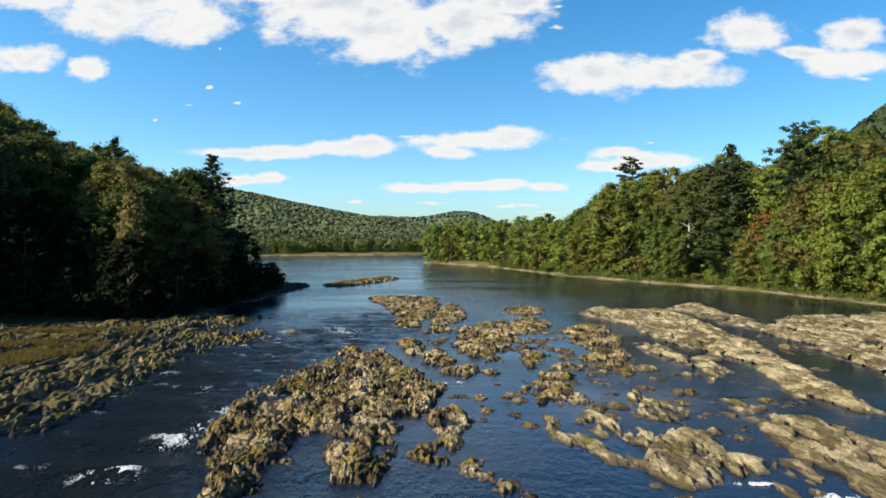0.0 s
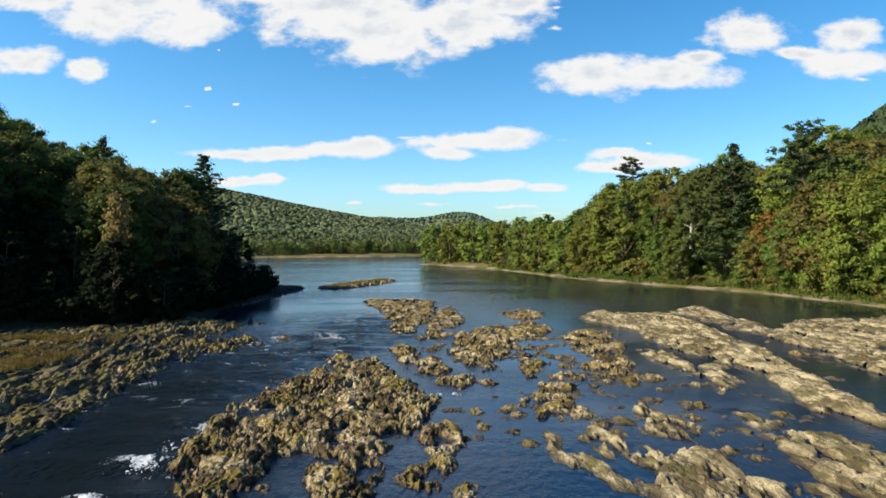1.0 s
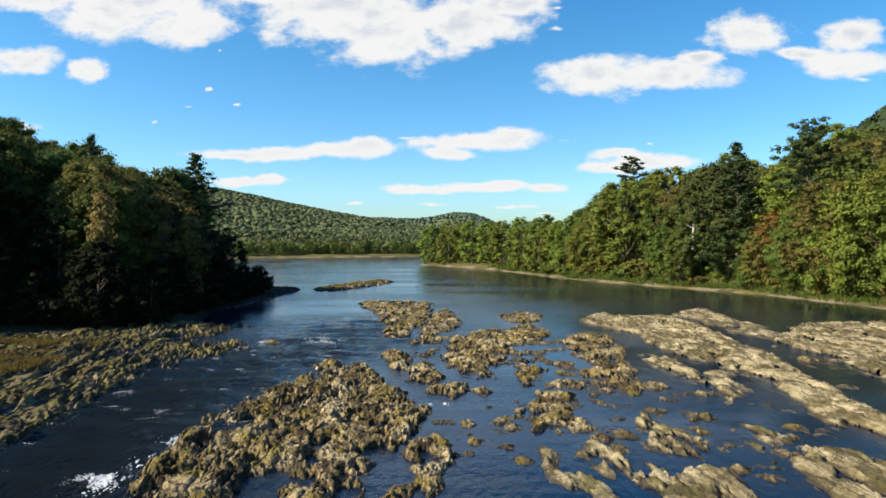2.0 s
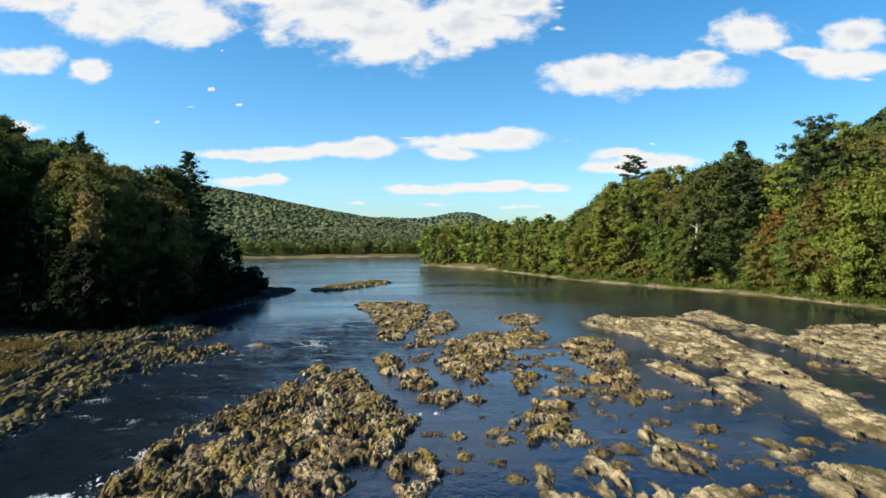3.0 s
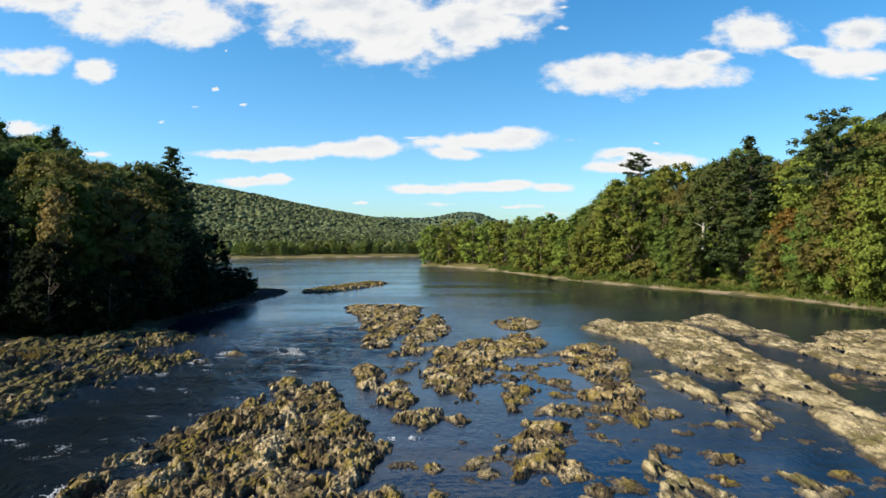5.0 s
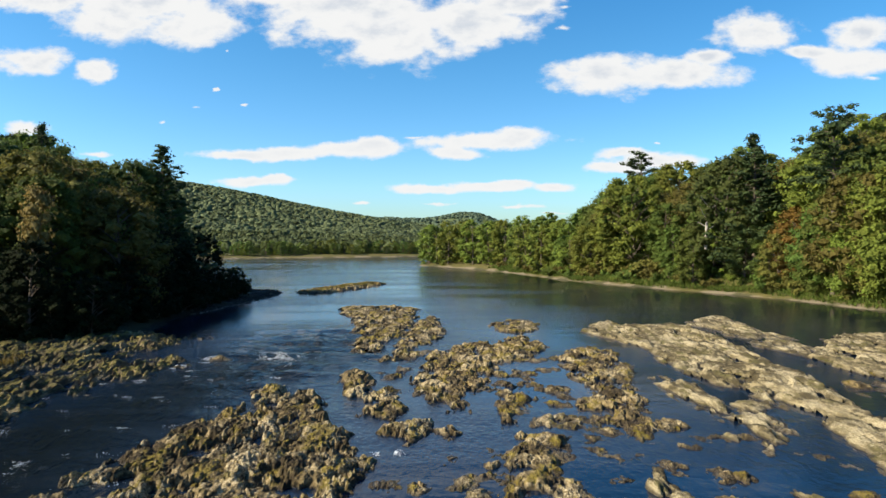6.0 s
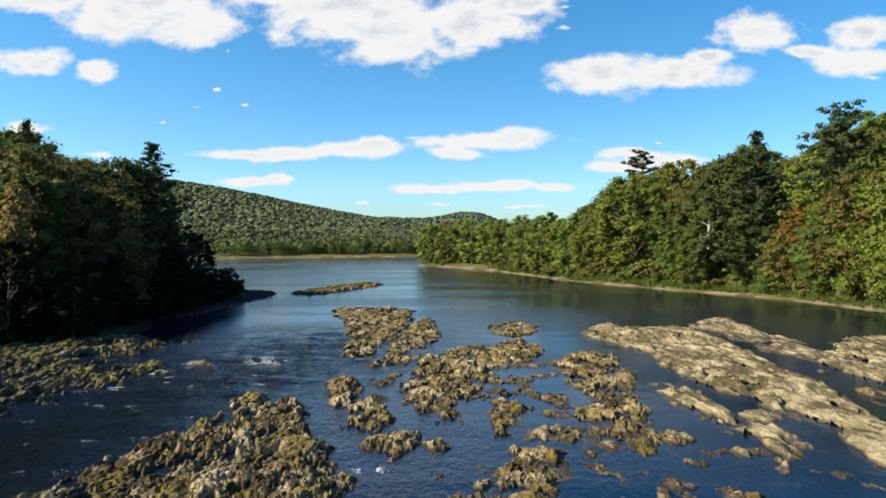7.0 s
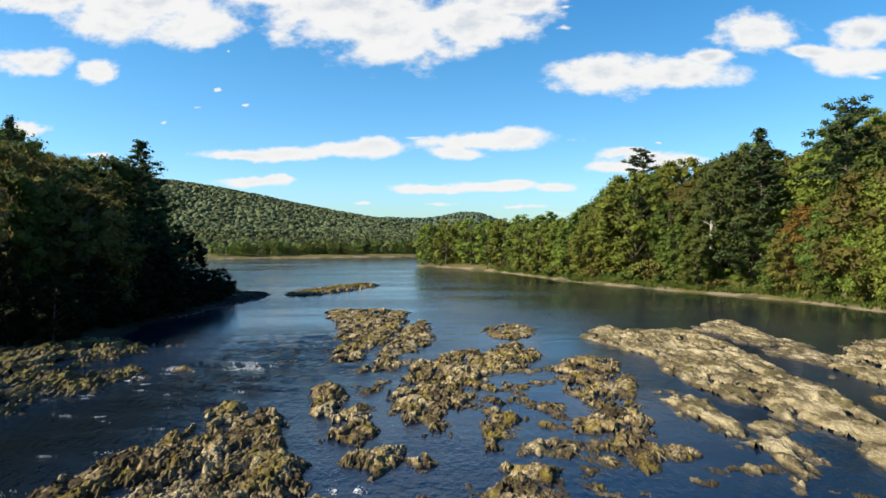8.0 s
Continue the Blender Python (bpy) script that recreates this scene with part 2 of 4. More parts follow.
mat_water, n = material("river_water")
pos = n("NewGeometry").outputs["Position"]
flow = n("Attribute", attribute_name="flow").outputs["Fac"]
long = n("Mapping", pos, (0, 0, 0), (0, 0, radians(6)), (1.0, 0.45, 1.0)).outputs[0]
cross = n("Mapping", pos, (0, 0, 0), (0, 0, radians(-8)), (0.35, 1.0, 1.0)).outputs[0]
ripple = n.noise(long, 3.2, 4.0, 0.6)
swell = n.noise(cross, 0.55, 3.0, 0.5)
gust = n.step(n.noise(n("Mapping", pos, (0, 0, 0), (0, 0, radians(15)), (0.3, 1.0, 1.0)).outputs[0], 0.06, 4.0, 0.55), 0.4, 0.62)
calm = n("Attribute", attribute_name="calm").outputs["Fac"]
open_water = n.math("SUBTRACT", 1.0, n.math("MULTIPLY", calm, 0.96))
height = n.math("MULTIPLY", open_water, n.math("ADD", n.math("MULTIPLY", ripple, n.math("ADD", 0.13, n.math("ADD", n.math("MULTIPLY", flow, 1.9), n.math("MULTIPLY", gust, 0.34)))), n.math("MULTIPLY", swell, n.math("ADD", 0.2, n.math("MULTIPLY", flow, 1.2)))))
bed = n.mix(n.noise(pos, 0.5, 4.0), (0.002, 0.008, 0.022), (0.004, 0.012, 0.026))
# flow and calm zones: base and specular lowered, standing in for darker reflections
bed = n.mix(n.math("MAXIMUM", flow, calm), bed, (0.004, 0.006, 0.006))
surface(n, bed, n.math("ADD", 0.04, n.math("MULTIPLY", gust, 0.06)), height, 0.6, 0.3, n.math("SUBTRACT", 0.41, n.math("ADD", n.math("MULTIPLY", flow, 0.31), n.math("MULTIPLY", calm, 0.33))), IOR=1.33)
WATER = mat_water

mat_foam, n = material("white_foam")
surface(n, n.mix(n.noise(n("NewGeometry").outputs["Position"], 6.0, 4.0), (0.38, 0.41, 0.43), (0.7, 0.72, 0.73)), 0.6)
FOAM = mat_foam


# ---- number fields and meshes ----
def hash2(i, j, seed):
    v = np.sin(i * 127.1 + j * 311.7 + seed * 74.7) * 43758.5453
    return v - np.floor(v)


def vnoise(x, y, seed):
    i, j = np.floor(x), np.floor(y)
    f, g = x - i, y - j
    f, g = f * f * (3 - 2 * f), g * g * (3 - 2 * g)
    a, b = hash2(i, j, seed), hash2(i + 1, j, seed)
    c, d = hash2(i, j + 1, seed), hash2(i + 1, j + 1, seed)
    return a + (b - a) * f + (c - a) * g + (a - b - c + d) * f * g


def fbm(x, y, seed, octaves=4, gain=0.5):
    """Fractal noise about zero, roughly -0.5 to 0.5."""
    total, amp, norm = 0.0, 1.0, 0.0
    for o in range(octaves):
        total = total + amp * (vnoise(x * 2 ** o, y * 2 ** o, seed + o) - 0.5)
        norm += amp
        amp *= gain
    return total / norm


def slabs(x, y, seed):
    """Broken tilted slabs: each cell is a plane with its own height and lean, with a crease at its border."""
    i0, j0 = np.floor(x), np.floor(y)
    best, second, value, tone = np.full(x.shape, 9.0), np.full(x.shape, 9.0), np.zeros(x.shape), np.zeros(x.shape)
    for di in (-1, 0, 1):
        for dj in (-1, 0, 1):
            i, j = i0 + di, j0 + dj
            dx, dy = x - i - hash2(i, j, seed), y - j - hash2(i, j, seed + 1)
            d = np.sqrt(dx * dx + dy * dy)
            v = (hash2(i, j, seed + 2) - 0.5) + dx * (hash2(i, j, seed + 3) - 0.3) * 0.9 + dy * (hash2(i, j, seed + 4) - 0.5) * 0.8
            near = d < best
            second = np.where(near, best, np.minimum(second, d))
            value, tone = np.where(near, v, value), np.where(near, hash2(i, j, seed + 5), tone)
            best = np.where(near, d, best)
    return value - 0.55 * np.clip(1 - (second - best) / 0.2, 0, 1), tone


def mesh_from(name, verts, faces, mat, smooth=True):
    """A mesh from arrays of corners and of faces with equally many corners each."""
    me = bpy.data.meshes.new(name)
    verts, faces = np.asarray(verts, np.float32), np.asarray(faces, np.int32)
    k = faces.shape[1]
    me.vertices.add(len(verts))
    me.vertices.foreach_set("co", verts.ravel())
    me.loops.add(faces.size)
    me.loops.foreach_set("vertex_index", faces.ravel())
    me.polygons.add(len(faces))
    me.polygons.foreach_set("loop_start", np.arange(0, faces.size, k, dtype=np.int32))
    me.polygons.foreach_set("use_smooth", np.full(len(faces), smooth))
    me.materials.append(mat)
    me.update(calc_edges=True)
    return me


def grid_mesh(name, xs, ys, z, mat, keep=None, smooth=True, split=False, tone=None):
    """A sheet over the lines xs and ys with heights z[j, i]; keep[j, i] marks the corners that stay (split: a face goes by its first corner)."""
    gx, gy = np.meshgrid(xs, ys)
    verts = np.stack([gx, gy, z], -1).reshape(-1, 3)
    idx = np.arange(len(verts)).reshape(len(ys), len(xs))
    quads = np.stack([idx[:-1, :-1], idx[:-1, 1:], idx[1:, 1:], idx[1:, :-1]], -1).reshape(-1, 4)
    if keep is not None:
        kept = keep.ravel()[quads]
        quads = quads[kept[:, 0] if split else kept.any(1)]
        used = np.unique(quads)
        back = np.zeros(len(verts), np.int64)
        back[used] = np.arange(len(used))
        verts, quads = verts[used], back[quads]
    me = mesh_from(name, verts, quads, mat, smooth)
    if tone is not None:
        me.attributes.new("tone", "FLOAT", "POINT").data.foreach_set("value", tone.ravel()[used].astype(np.float32))
    return me


def thing(name, data, label, category, group="", kind=""):
    return tagged(new(name, data), label, category, group, kind)


def part(name, me, parent, label="", kind=""):
    ob = tagged(new(name, me), label, kind=kind)
    ob.parent = parent
    return ob


# ---- the river's plan, the ground sheet and the water ----
RIVER = [(-40, -300), (-36, 0), (-31, 35), (-28, 62), (-26, 78), (-28, 92), (-29, 108), (-26.5, 122), (-28, 128), (-36, 132), (-60, 150), (-95, 190), (-150, 250), (-190, 300),
         (-170, 335), (-110, 345), (-60, 362), (-15, 375), (40, 392), (120, 430), (150, 410), (70, 345), (20, 290), (-4, 266), (-8, 252), (4, 232), (15, 212), (24, 180), (30, 159), (40, 139), (52, 116), (58, 92), (64, 60), (70, 0), (75, -300)]


def edge_distance(x, y, outline):
    """Distance to a closed outline, negative inside it."""
    best, inside = np.full(x.shape, 1e9), np.zeros(x.shape, bool)
    for (x0, y0), (x1, y1) in zip(outline, outline[1:] + outline[:1]):
        dx, dy = x1 - x0, y1 - y0
        t = np.clip(((x - x0) * dx + (y - y0) * dy) / (dx * dx + dy * dy + 1e-9), 0, 1)
        best = np.minimum(best, np.hypot(x - x0 - t * dx, y - y0 - t * dy))
        cross = (y0 > y) != (y1 > y)
        inside ^= cross & (x < (x1 - x0) * (y - y0) / (y1 - y0 if y1 != y0 else 1e-9) + x0)
    return np.where(inside, -best, best)


def shore_distance(x, y):
    """Distance to the waterline, positive on land."""
    return edge_distance(x, y, RIVER)


def bump2(x, y, cx, cy, sx, sy, h):
    return h * np.exp(-((x - cx) / sx) ** 2 - ((y - cy) / sy) ** 2)


def ground_height(x, y):
    x, y = np.asarray(x, float), np.asarray(y, float)
    d = shore_distance(x, y) + 1.6 * fbm(x / 7, y / 7, 5)
    shelf = np.clip((x + 52) / 6, 0, 1) * np.clip((80 - y) / 6, 0, 1) * np.clip((y - 20) / 6, 0, 1) * (x < 0)
    bank = np.where(d < 0, np.maximum(d * 0.25, -2.0), 1.5 * (1 - np.exp(-d / 4.0)) * (1 - 0.93 * shelf))
    # west of x = -47 the slope starts nearer, out of view, added to block sun
    west = np.clip((-x - 34) * 0.42, 0, 24) * np.clip((y - 68 + np.clip((-x - 47) * 0.7, 0, 16)) / 22, 0, 1) * np.clip((175 - y) / 40, 0, 1)
    east = np.clip((d - 4) * 0.52, 0, 22) * np.clip((x - 18) / 25, 0, 1) * np.clip((215 - y) / 60, 0, 1)
    hills = bump2(x, y, 305, 350, 100, 150, 105)
    hills += bump2(x, y, -560, 1150, 400, 360, 105) + bump2(x, y, -160, 1250, 330, 300, 10)
    hills += bump2(x, y, 95, 2600, 140, 300, 57) + bump2(x, y, -300, 2700, 520, 300, 92) + bump2(x, y, 500, 3000, 250, 300, 62) + bump2(x, y, -1500, 1900, 600, 700, 150) + bump2(x, y, 1700, 1800, 600, 700, 150)
    far = np.clip((np.hypot(x, y) - 150) / 500, 0, 1)
    return bank + west + east + hills + np.where(d > 0, far * 5 * fbm(x / 90, y / 90, 9), 0) + np.where(d > 0, 0.5 * fbm(x / 5, y / 5, 11), 0)


def graded(lo, a, b, hi, step, grow):
    """Lines from lo to hi, evenly step apart between a and b and ever wider beyond."""
    out, s, v = [], step, b
    mid = list(np.arange(a, b, step))
    while v < hi:
        out.append(v)
        s *= grow
        v += s
    back, s, v = [], step, a - step
    while v > lo:
        back.append(v)
        s *= grow
        v -= s
    return np.array([lo] + back[::-1] + mid + out + [hi])


xs, ys = graded(-4500, -75, 75, 4500, 1.8, 1.06), graded(-1500, 25, 290, 4800, 2.0, 1.05)
gx, gy = np.meshgrid(xs, ys)
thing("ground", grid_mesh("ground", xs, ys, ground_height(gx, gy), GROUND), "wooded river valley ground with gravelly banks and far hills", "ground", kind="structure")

# the fast channel along the west shelf
CHANNEL = [(-12, 10), (-14, 30), (-15, 45), (-12, 58), (-8.5, 66), (-8, 76)]


def flow_at(x, y):
    best = np.full(x.shape, 1e9)
    for (x0, y0), (x1, y1) in zip(CHANNEL, CHANNEL[1:]):
        dx, dy = x1 - x0, y1 - y0
        t = np.clip(((x - x0) * dx + (y - y0) * dy) / (dx * dx + dy * dy), 0, 1)
        best = np.minimum(best, np.hypot(x - x0 - t * dx, y - y0 - t * dy))
    return np.exp(-(best / 8.5) ** 2)


xs, ys = graded(-420, -30, 25, 420, 0.45, 1.12), graded(-400, 16, 90, 480, 0.5, 1.06)
gx, gy = np.meshgrid(xs, ys)
fl = flow_at(gx, gy)
waves = fl * (0.5 * fbm(gx / 1.5, gy / 2.6, 21, 3) + 0.10 * np.sin(gy * 1.7 + 3 * fbm(gx / 4, gy / 4, 23)))
me = grid_mesh("water", xs, ys, waves, WATER)
calm = np.clip(1 - np.abs(shore_distance(gx, gy)) / 24, 0, 1) * (gx > 8) * (gy < 240)
me.attributes.new("calm", "FLOAT", "POINT").data.foreach_set("value", calm.astype(np.float32).ravel())
me.attributes.new("flow", "FLOAT", "POINT").data.foreach_set("value", np.clip(fl, 0, 1).astype(np.float32).ravel())
thing("water", me, "dark blue river water, rippled in the fast channel", "water", kind="structure")


# ---- rocks ----
def pieces(mask, least=40):
    """The connected pieces of a mask, without the tiniest."""
    if not mask.any():
        return []
    rows, cols = np.flatnonzero(mask.any(1)), np.flatnonzero(mask.any(0))
    window, whole = (slice(rows[0], rows[-1] + 1), slice(cols[0], cols[-1] + 1)), mask
    mask = mask[window]
    tag = np.where(mask, np.arange(1, mask.size + 1).reshape(mask.shape), 0)
    while True:
        old = tag
        pad = np.pad(tag, 1)
        tag = np.where(mask, np.maximum.reduce([pad[1:-1, 1:-1], pad[:-2, 1:-1], pad[2:, 1:-1], pad[1:-1, :-2], pad[1:-1, 2:]]), 0)
        if (tag == old).all():
            break
    names, counts = np.unique(tag[tag > 0], return_counts=True)
    found = []
    for k, c in zip(names, counts):
        if c >= least:
            one = np.zeros(whole.shape, bool)
            one[window] = tag == k
            found.append(one)
    return found


def spine_field(x, y, spines):
    """How far inside a rock of spines (x, y, x, y, radius, radius, height) each point lies, the height there and the spine it belongs to."""
    field, top, owner = np.full(x.shape, -9.0), np.zeros(x.shape), np.zeros(x.shape, int)
    for k, (x0, y0, x1, y1, r0, r1, h) in enumerate(spines):
        dx, dy = x1 - x0, y1 - y0
        t = np.clip(((x - x0) * dx + (y - y0) * dy) / (dx * dx + dy * dy + 1e-6), 0, 1)
        r = r0 + (r1 - r0) * t
        s = (1 - np.hypot(x - x0 - t * dx, y - y0 - t * dy) / r) * np.minimum(r, 1.6) / 1.1
        top, owner = np.where(s > field, h, top), np.where(s > field, k, owner)
        field = np.maximum(field, s)
    return field, top, owner


def ridged(x, y, seed, octaves=4, gain=0.6):
    """Noise with sharp crests, about zero."""
    return 0.55 - 4.0 * np.abs(fbm(x, y, seed, octaves, gain))


def outcrop(name, label, seed, spines=None, plan=None, top=0.9, mat=None, cell=0.13, crag=0.5, size=1.0, ragged=0.55, group="river rocks", turn=4, grow=0.12, long=1.0, ribs=0.0, pool=0.02, split=1, smooth=False):
    """A bare rock standing out of the water, under broken slabs and crests: spines, one rock mass each, or the plan of its waterline.
    turn: the strike of its beds in degrees. ribs: the height of the steps across them. split: into how many masses its joints break it."""
    if plan:
        a = np.array(plan)
        lo, hi, pad = a.min(0), a.max(0), 1.3
    else:
        a = np.array(spines)
        lo, hi, pad = np.minimum(a[:, :2], a[:, 2:4]).min(0), np.maximum(a[:, :2], a[:, 2:4]).max(0), a[:, 4:6].max() * 0.7 + 1.0
    xs, ys = np.arange(lo[0] - pad, hi[0] + pad, cell), np.arange(lo[1] - pad, hi[1] + pad, cell * 1.5)
    x, y = np.meshgrid(xs, ys)
    wx, wy = x + 0.6 * size * fbm(x / 1.4, y / 2.0, seed + 31), y + 1.1 * size * fbm(x / 1.4, y / 2.0, seed + 37)
    if plan:
        field = np.clip(-edge_distance(wx, wy, plan) / 1.1, -9, 1.5)
        joints = a[:: max(1, len(a) // split)][:split] * 0.6 + a.mean(0) * 0.4
        owner = np.argmin([np.hypot(wx - p, (wy - q) * 0.6) for p, q in joints], 0)
    else:
        field, top, owner = spine_field(wx, wy, spines)
    c, s_ = math.cos(radians(turn)), math.sin(radians(turn))
    u, v = x * c + y * s_, (-x * s_ + y * c) / long
    wob = 0.6 * fbm(x / 0.8, y / 1.1, seed + 3, 4, 0.6)
    big, tone_a = slabs((u + wob) / (1.15 * size), (v + wob) / (1.8 * size), seed + 7)
    mid, tone_b = slabs((u - wob) / (0.48 * size), (v + wob) / (0.7 * size), seed + 9)
    small, tone_c = slabs((u + wob * 0.5) / (0.2 * size), (v - wob * 0.5) / (0.28 * size), seed + 11)
    tone = 0.3 * tone_a + 0.4 * tone_b + 0.3 * tone_c
    rough = np.clip(0.85 + 1.8 * fbm(x / 2.5, y / 4.0, seed + 29, 3), 0.4, 1.6)
    edge = field + grow + ragged * (fbm(x / 1.5, y / 2.4 / long, seed + 17, 6, 0.72) * 2.4 + 0.28 * big + 0.24 * mid + 0.1 * small)
    pools = np.clip(fbm(x / 0.9, y / 1.3 / long, seed + 23, 4, 0.62) - pool, 0, 1)
    z = top * (np.tanh(2.6 * edge) * 0.40 + 0.07) - 2.6 * pools
    crest = 0.30 * ridged(u / 1.3, v / 2.0, seed + 47) + 0.16 * ridged(u / 0.4, v / 0.55, seed + 43)
    fine = 0.26 * fbm(x / 0.4, y / 0.55 / long, seed + 19, 6, 0.75)
    z = z + crag * np.clip(edge + 0.5, 0, 1) * (0.42 * big + rough * (0.26 * mid + 0.17 * small + crest + fine))
    if ribs:    # beds dipping across the strike: long steps
        across = (u + 0.5 * wob + 1.3 * fbm(u / 5, v / 4, seed + 53)) / (0.95 * size)
        z = z + ribs * np.clip(edge + 0.4, 0, 1) * (np.mod(across, 1.0) ** 1.5 - 0.4) * (0.5 + 1.2 * vnoise(u / 3, v / 2.5, seed + 59))
    z = np.maximum(z, -0.5)
    keep = z > -0.16
    masses = owner.max() + 1
    if masses == 1:
        return thing(name, grid_mesh(name, xs, ys, z, mat or ROCK, keep, smooth, False, tone), label, "rock", group)
    root = thing(name, None, label, "rock", group)
    for k in range(masses):
        for mine in pieces(keep & (owner == k)):
            part("rock_mass", grid_mesh("rock_mass", xs, ys, z, mat or ROCK, mine, smooth, True, tone), root)
    return root


# ---- trees ----
def tube(path, radii, sides=6):
    """A tapered limb along a path of points."""
    path, verts, faces = [Vector(p) for p in path], [], []
    for k, p in enumerate(path):
        along = (path[min(k + 1, len(path) - 1)] - path[max(k - 1, 0)]).normalized()
        side = along.cross(Vector((0.31, 0.95, 0.07))).normalized()
        other = along.cross(side)
        for a in range(sides):
            w = 2 * math.pi * a / sides
            verts.append(p + radii[k] * (math.cos(w) * side + math.sin(w) * other))
    for k in range(len(path) - 1):
        for a in range(sides):
            b = (a + 1) % sides
            faces.append((k * sides + a, k * sides + b, (k + 1) * sides + b, (k + 1) * sides + a))
    return np.array([tuple(v) for v in verts]), np.array(faces)


def joined(pieces):
    verts, faces, base = [], [], 0
    for v, f in pieces:
        verts.append(v)
        faces.append(f + base)
        base += len(v)
    return np.concatenate(verts), np.concatenate(faces)


def sprays(at, out, length, width, rng):
    """Leaf sprays: folded lozenges at the points, facing outwards with some disorder."""
    m = len(at)
    normal = out + rng.normal(0, 0.34, (m, 3))
    normal /= np.linalg.norm(normal, axis=1, keepdims=True) + 1e-9
    tip = np.cross(normal, rng.normal(0, 1, (m, 3)))
    tip /= np.linalg.norm(tip, axis=1, keepdims=True) + 1e-9
    side = np.cross(normal, tip)
    ln, wd = (length * rng.uniform(0.6, 1.3, m))[:, None], (width * rng.uniform(0.6, 1.3, m))[:, None]
    droop = normal * ln * 0.22
    verts = np.stack([at - tip * ln / 2, at + side * wd / 2 - droop * 0.2, at + tip * ln / 2 - droop, at - side * wd / 2 - droop * 0.2], 1).reshape(-1, 3)
    return verts, np.arange(4 * m).reshape(m, 4)


def clump_leaves(centres, radii, per, length, width, rng, flat=0.7):
    dirs = rng.normal(0, 1, (len(centres), per, 3))
    outward = centres - np.array([0, 0, centres[:, 2].mean() * 0.9])
    dirs += 0.55 * (outward / (np.linalg.norm(outward, axis=1, keepdims=True) + 1e-9))[:, None, :]
    dirs[..., 2] += 0.25
    dirs /= np.linalg.norm(dirs, axis=2, keepdims=True)
    r = radii[:, None, None] * rng.uniform(0.5, 1.12, (len(centres), per, 1))
    at = centres[:, None, :] + dirs * r * np.array([1, 1, flat])
    leaves = sprays(at.reshape(-1, 3), dirs.reshape(-1, 3) + np.array([0, 0, 0.35]), length, width, rng)
    return joined([leaves, mounds(centres, radii * 0.5, flat, rng)])


CORNERS = np.array([(x, y, z) for z in (-1, 1) for y in (-1, 1) for x in (-1, 1)]) / math.sqrt(3)
SIDES = np.array([(0, 2, 3, 1), (4, 5, 7, 6), (0, 1, 5, 4), (1, 3, 7, 5), (3, 2, 6, 7), (2, 0, 4, 6)])


CORES = np.concatenate([CORNERS * 0.93, np.array([(-1, 0, 0), (1, 0, 0), (0, -1, 0), (0, 1, 0), (0, 0, -1), (0, 0, 1)])])
KITES = np.array([(a, 8 + 2 * p + s, b, 8 + 2 * q + r) for p, q, w in ((0, 1, 2), (0, 2, 1), (1, 2, 0)) for s in (0, 1) for r in (0, 1)
                  for a, b in [tuple(sum(v << k for k, v in ((p, s), (q, r), (w, e))) for e in (0, 1))]])


def mounds(centres, radii, flat, rng):
    """Uneven twelve-sided mounds: the dense inside of leaf clumps."""
    m = len(centres)
    verts = centres[:, None, :] + CORES * radii[:, None, None] * np.array([1, 1, flat]) * rng.uniform(0.75, 1.25, (m, 14, 1))
    return verts.reshape(-1, 3), (KITES[None] + 14 * np.arange(m)[:, None, None]).reshape(-1, 4)


def lumps(centres, radii, flat, rng):
    """Uneven six-sided lumps: flakes of foam."""
    m = len(centres)
    verts = centres[:, None, :] + CORNERS * radii[:, None, None] * np.array([1, 1, flat]) * rng.uniform(0.7, 1.3, (m, 8, 1))
    return verts.reshape(-1, 3), (SIDES[None] + 8 * np.arange(m)[:, None, None]).reshape(-1, 4)


def broadleaf(name, label, leaves, height, spread, seed, low=0.1, clumps=100, per=46, size=0.46, bark=None):
    """A broadleaved tree: tapered trunk, limbs and a crown of leaf clumps on its outer boughs."""
    rng = np.random.default_rng(seed)
    root = tagged(new(name), label, "tree")
    lean = rng.normal(0, 0.03, 2) * height
    stem = [(lean[0] * t * t, lean[1] * t * t, t * height * 0.86 - 0.6 * (t == 0)) for t in (0, 0.1, 0.35, 0.65, 1.0)]
    girth = height * 0.016
    u = low + (1 - low) * (np.arange(clumps) + rng.random(clumps)) / clumps
    prof = np.sin(np.pi * np.clip((u - low) / (1 - low) * 0.82 + 0.13, 0, 1)) ** 0.6
    ang = rng.uniform(0, 2 * np.pi, clumps) + np.arange(clumps) * 2.399
    rad = spread * prof * rng.uniform(0.5, 1.0, clumps) ** 0.6
    cen = np.stack([np.cos(ang) * rad + lean[0] * u ** 2, np.sin(ang) * rad + lean[1] * u ** 2, u * height * 0.95], 1)
    cen = np.concatenate([cen, [[lean[0], lean[1], height * 0.93]]])
    size_r = height * 0.092 * rng.uniform(0.7, 1.35, len(cen)) * (0.75 + 0.4 * np.append(prof, 0.4))
    part("trunk", mesh_from("trunk", *tube(stem, [girth * 1.5, girth * 1.1, girth * 0.85, girth * 0.55, girth * 0.15], 7), bark or BARK), root)
    boughs = []
    for c in cen[::3]:
        z0 = max(0.08 * height, c[2] - np.hypot(c[0], c[1]) * 0.7)
        t = z0 / (height * 0.86)
        start = (lean[0] * t * t, lean[1] * t * t, z0)
        mid = (start[0] * 0.5 + c[0] * 0.5, start[1] * 0.5 + c[1] * 0.5, z0 * 0.4 + c[2] * 0.6)
        boughs.append(tube([start, mid, tuple(c)], [girth * 0.38, girth * 0.25, girth * 0.08], 4))
    part("bough", mesh_from("bough", *joined(boughs), bark or BARK), root, kind="stuff")
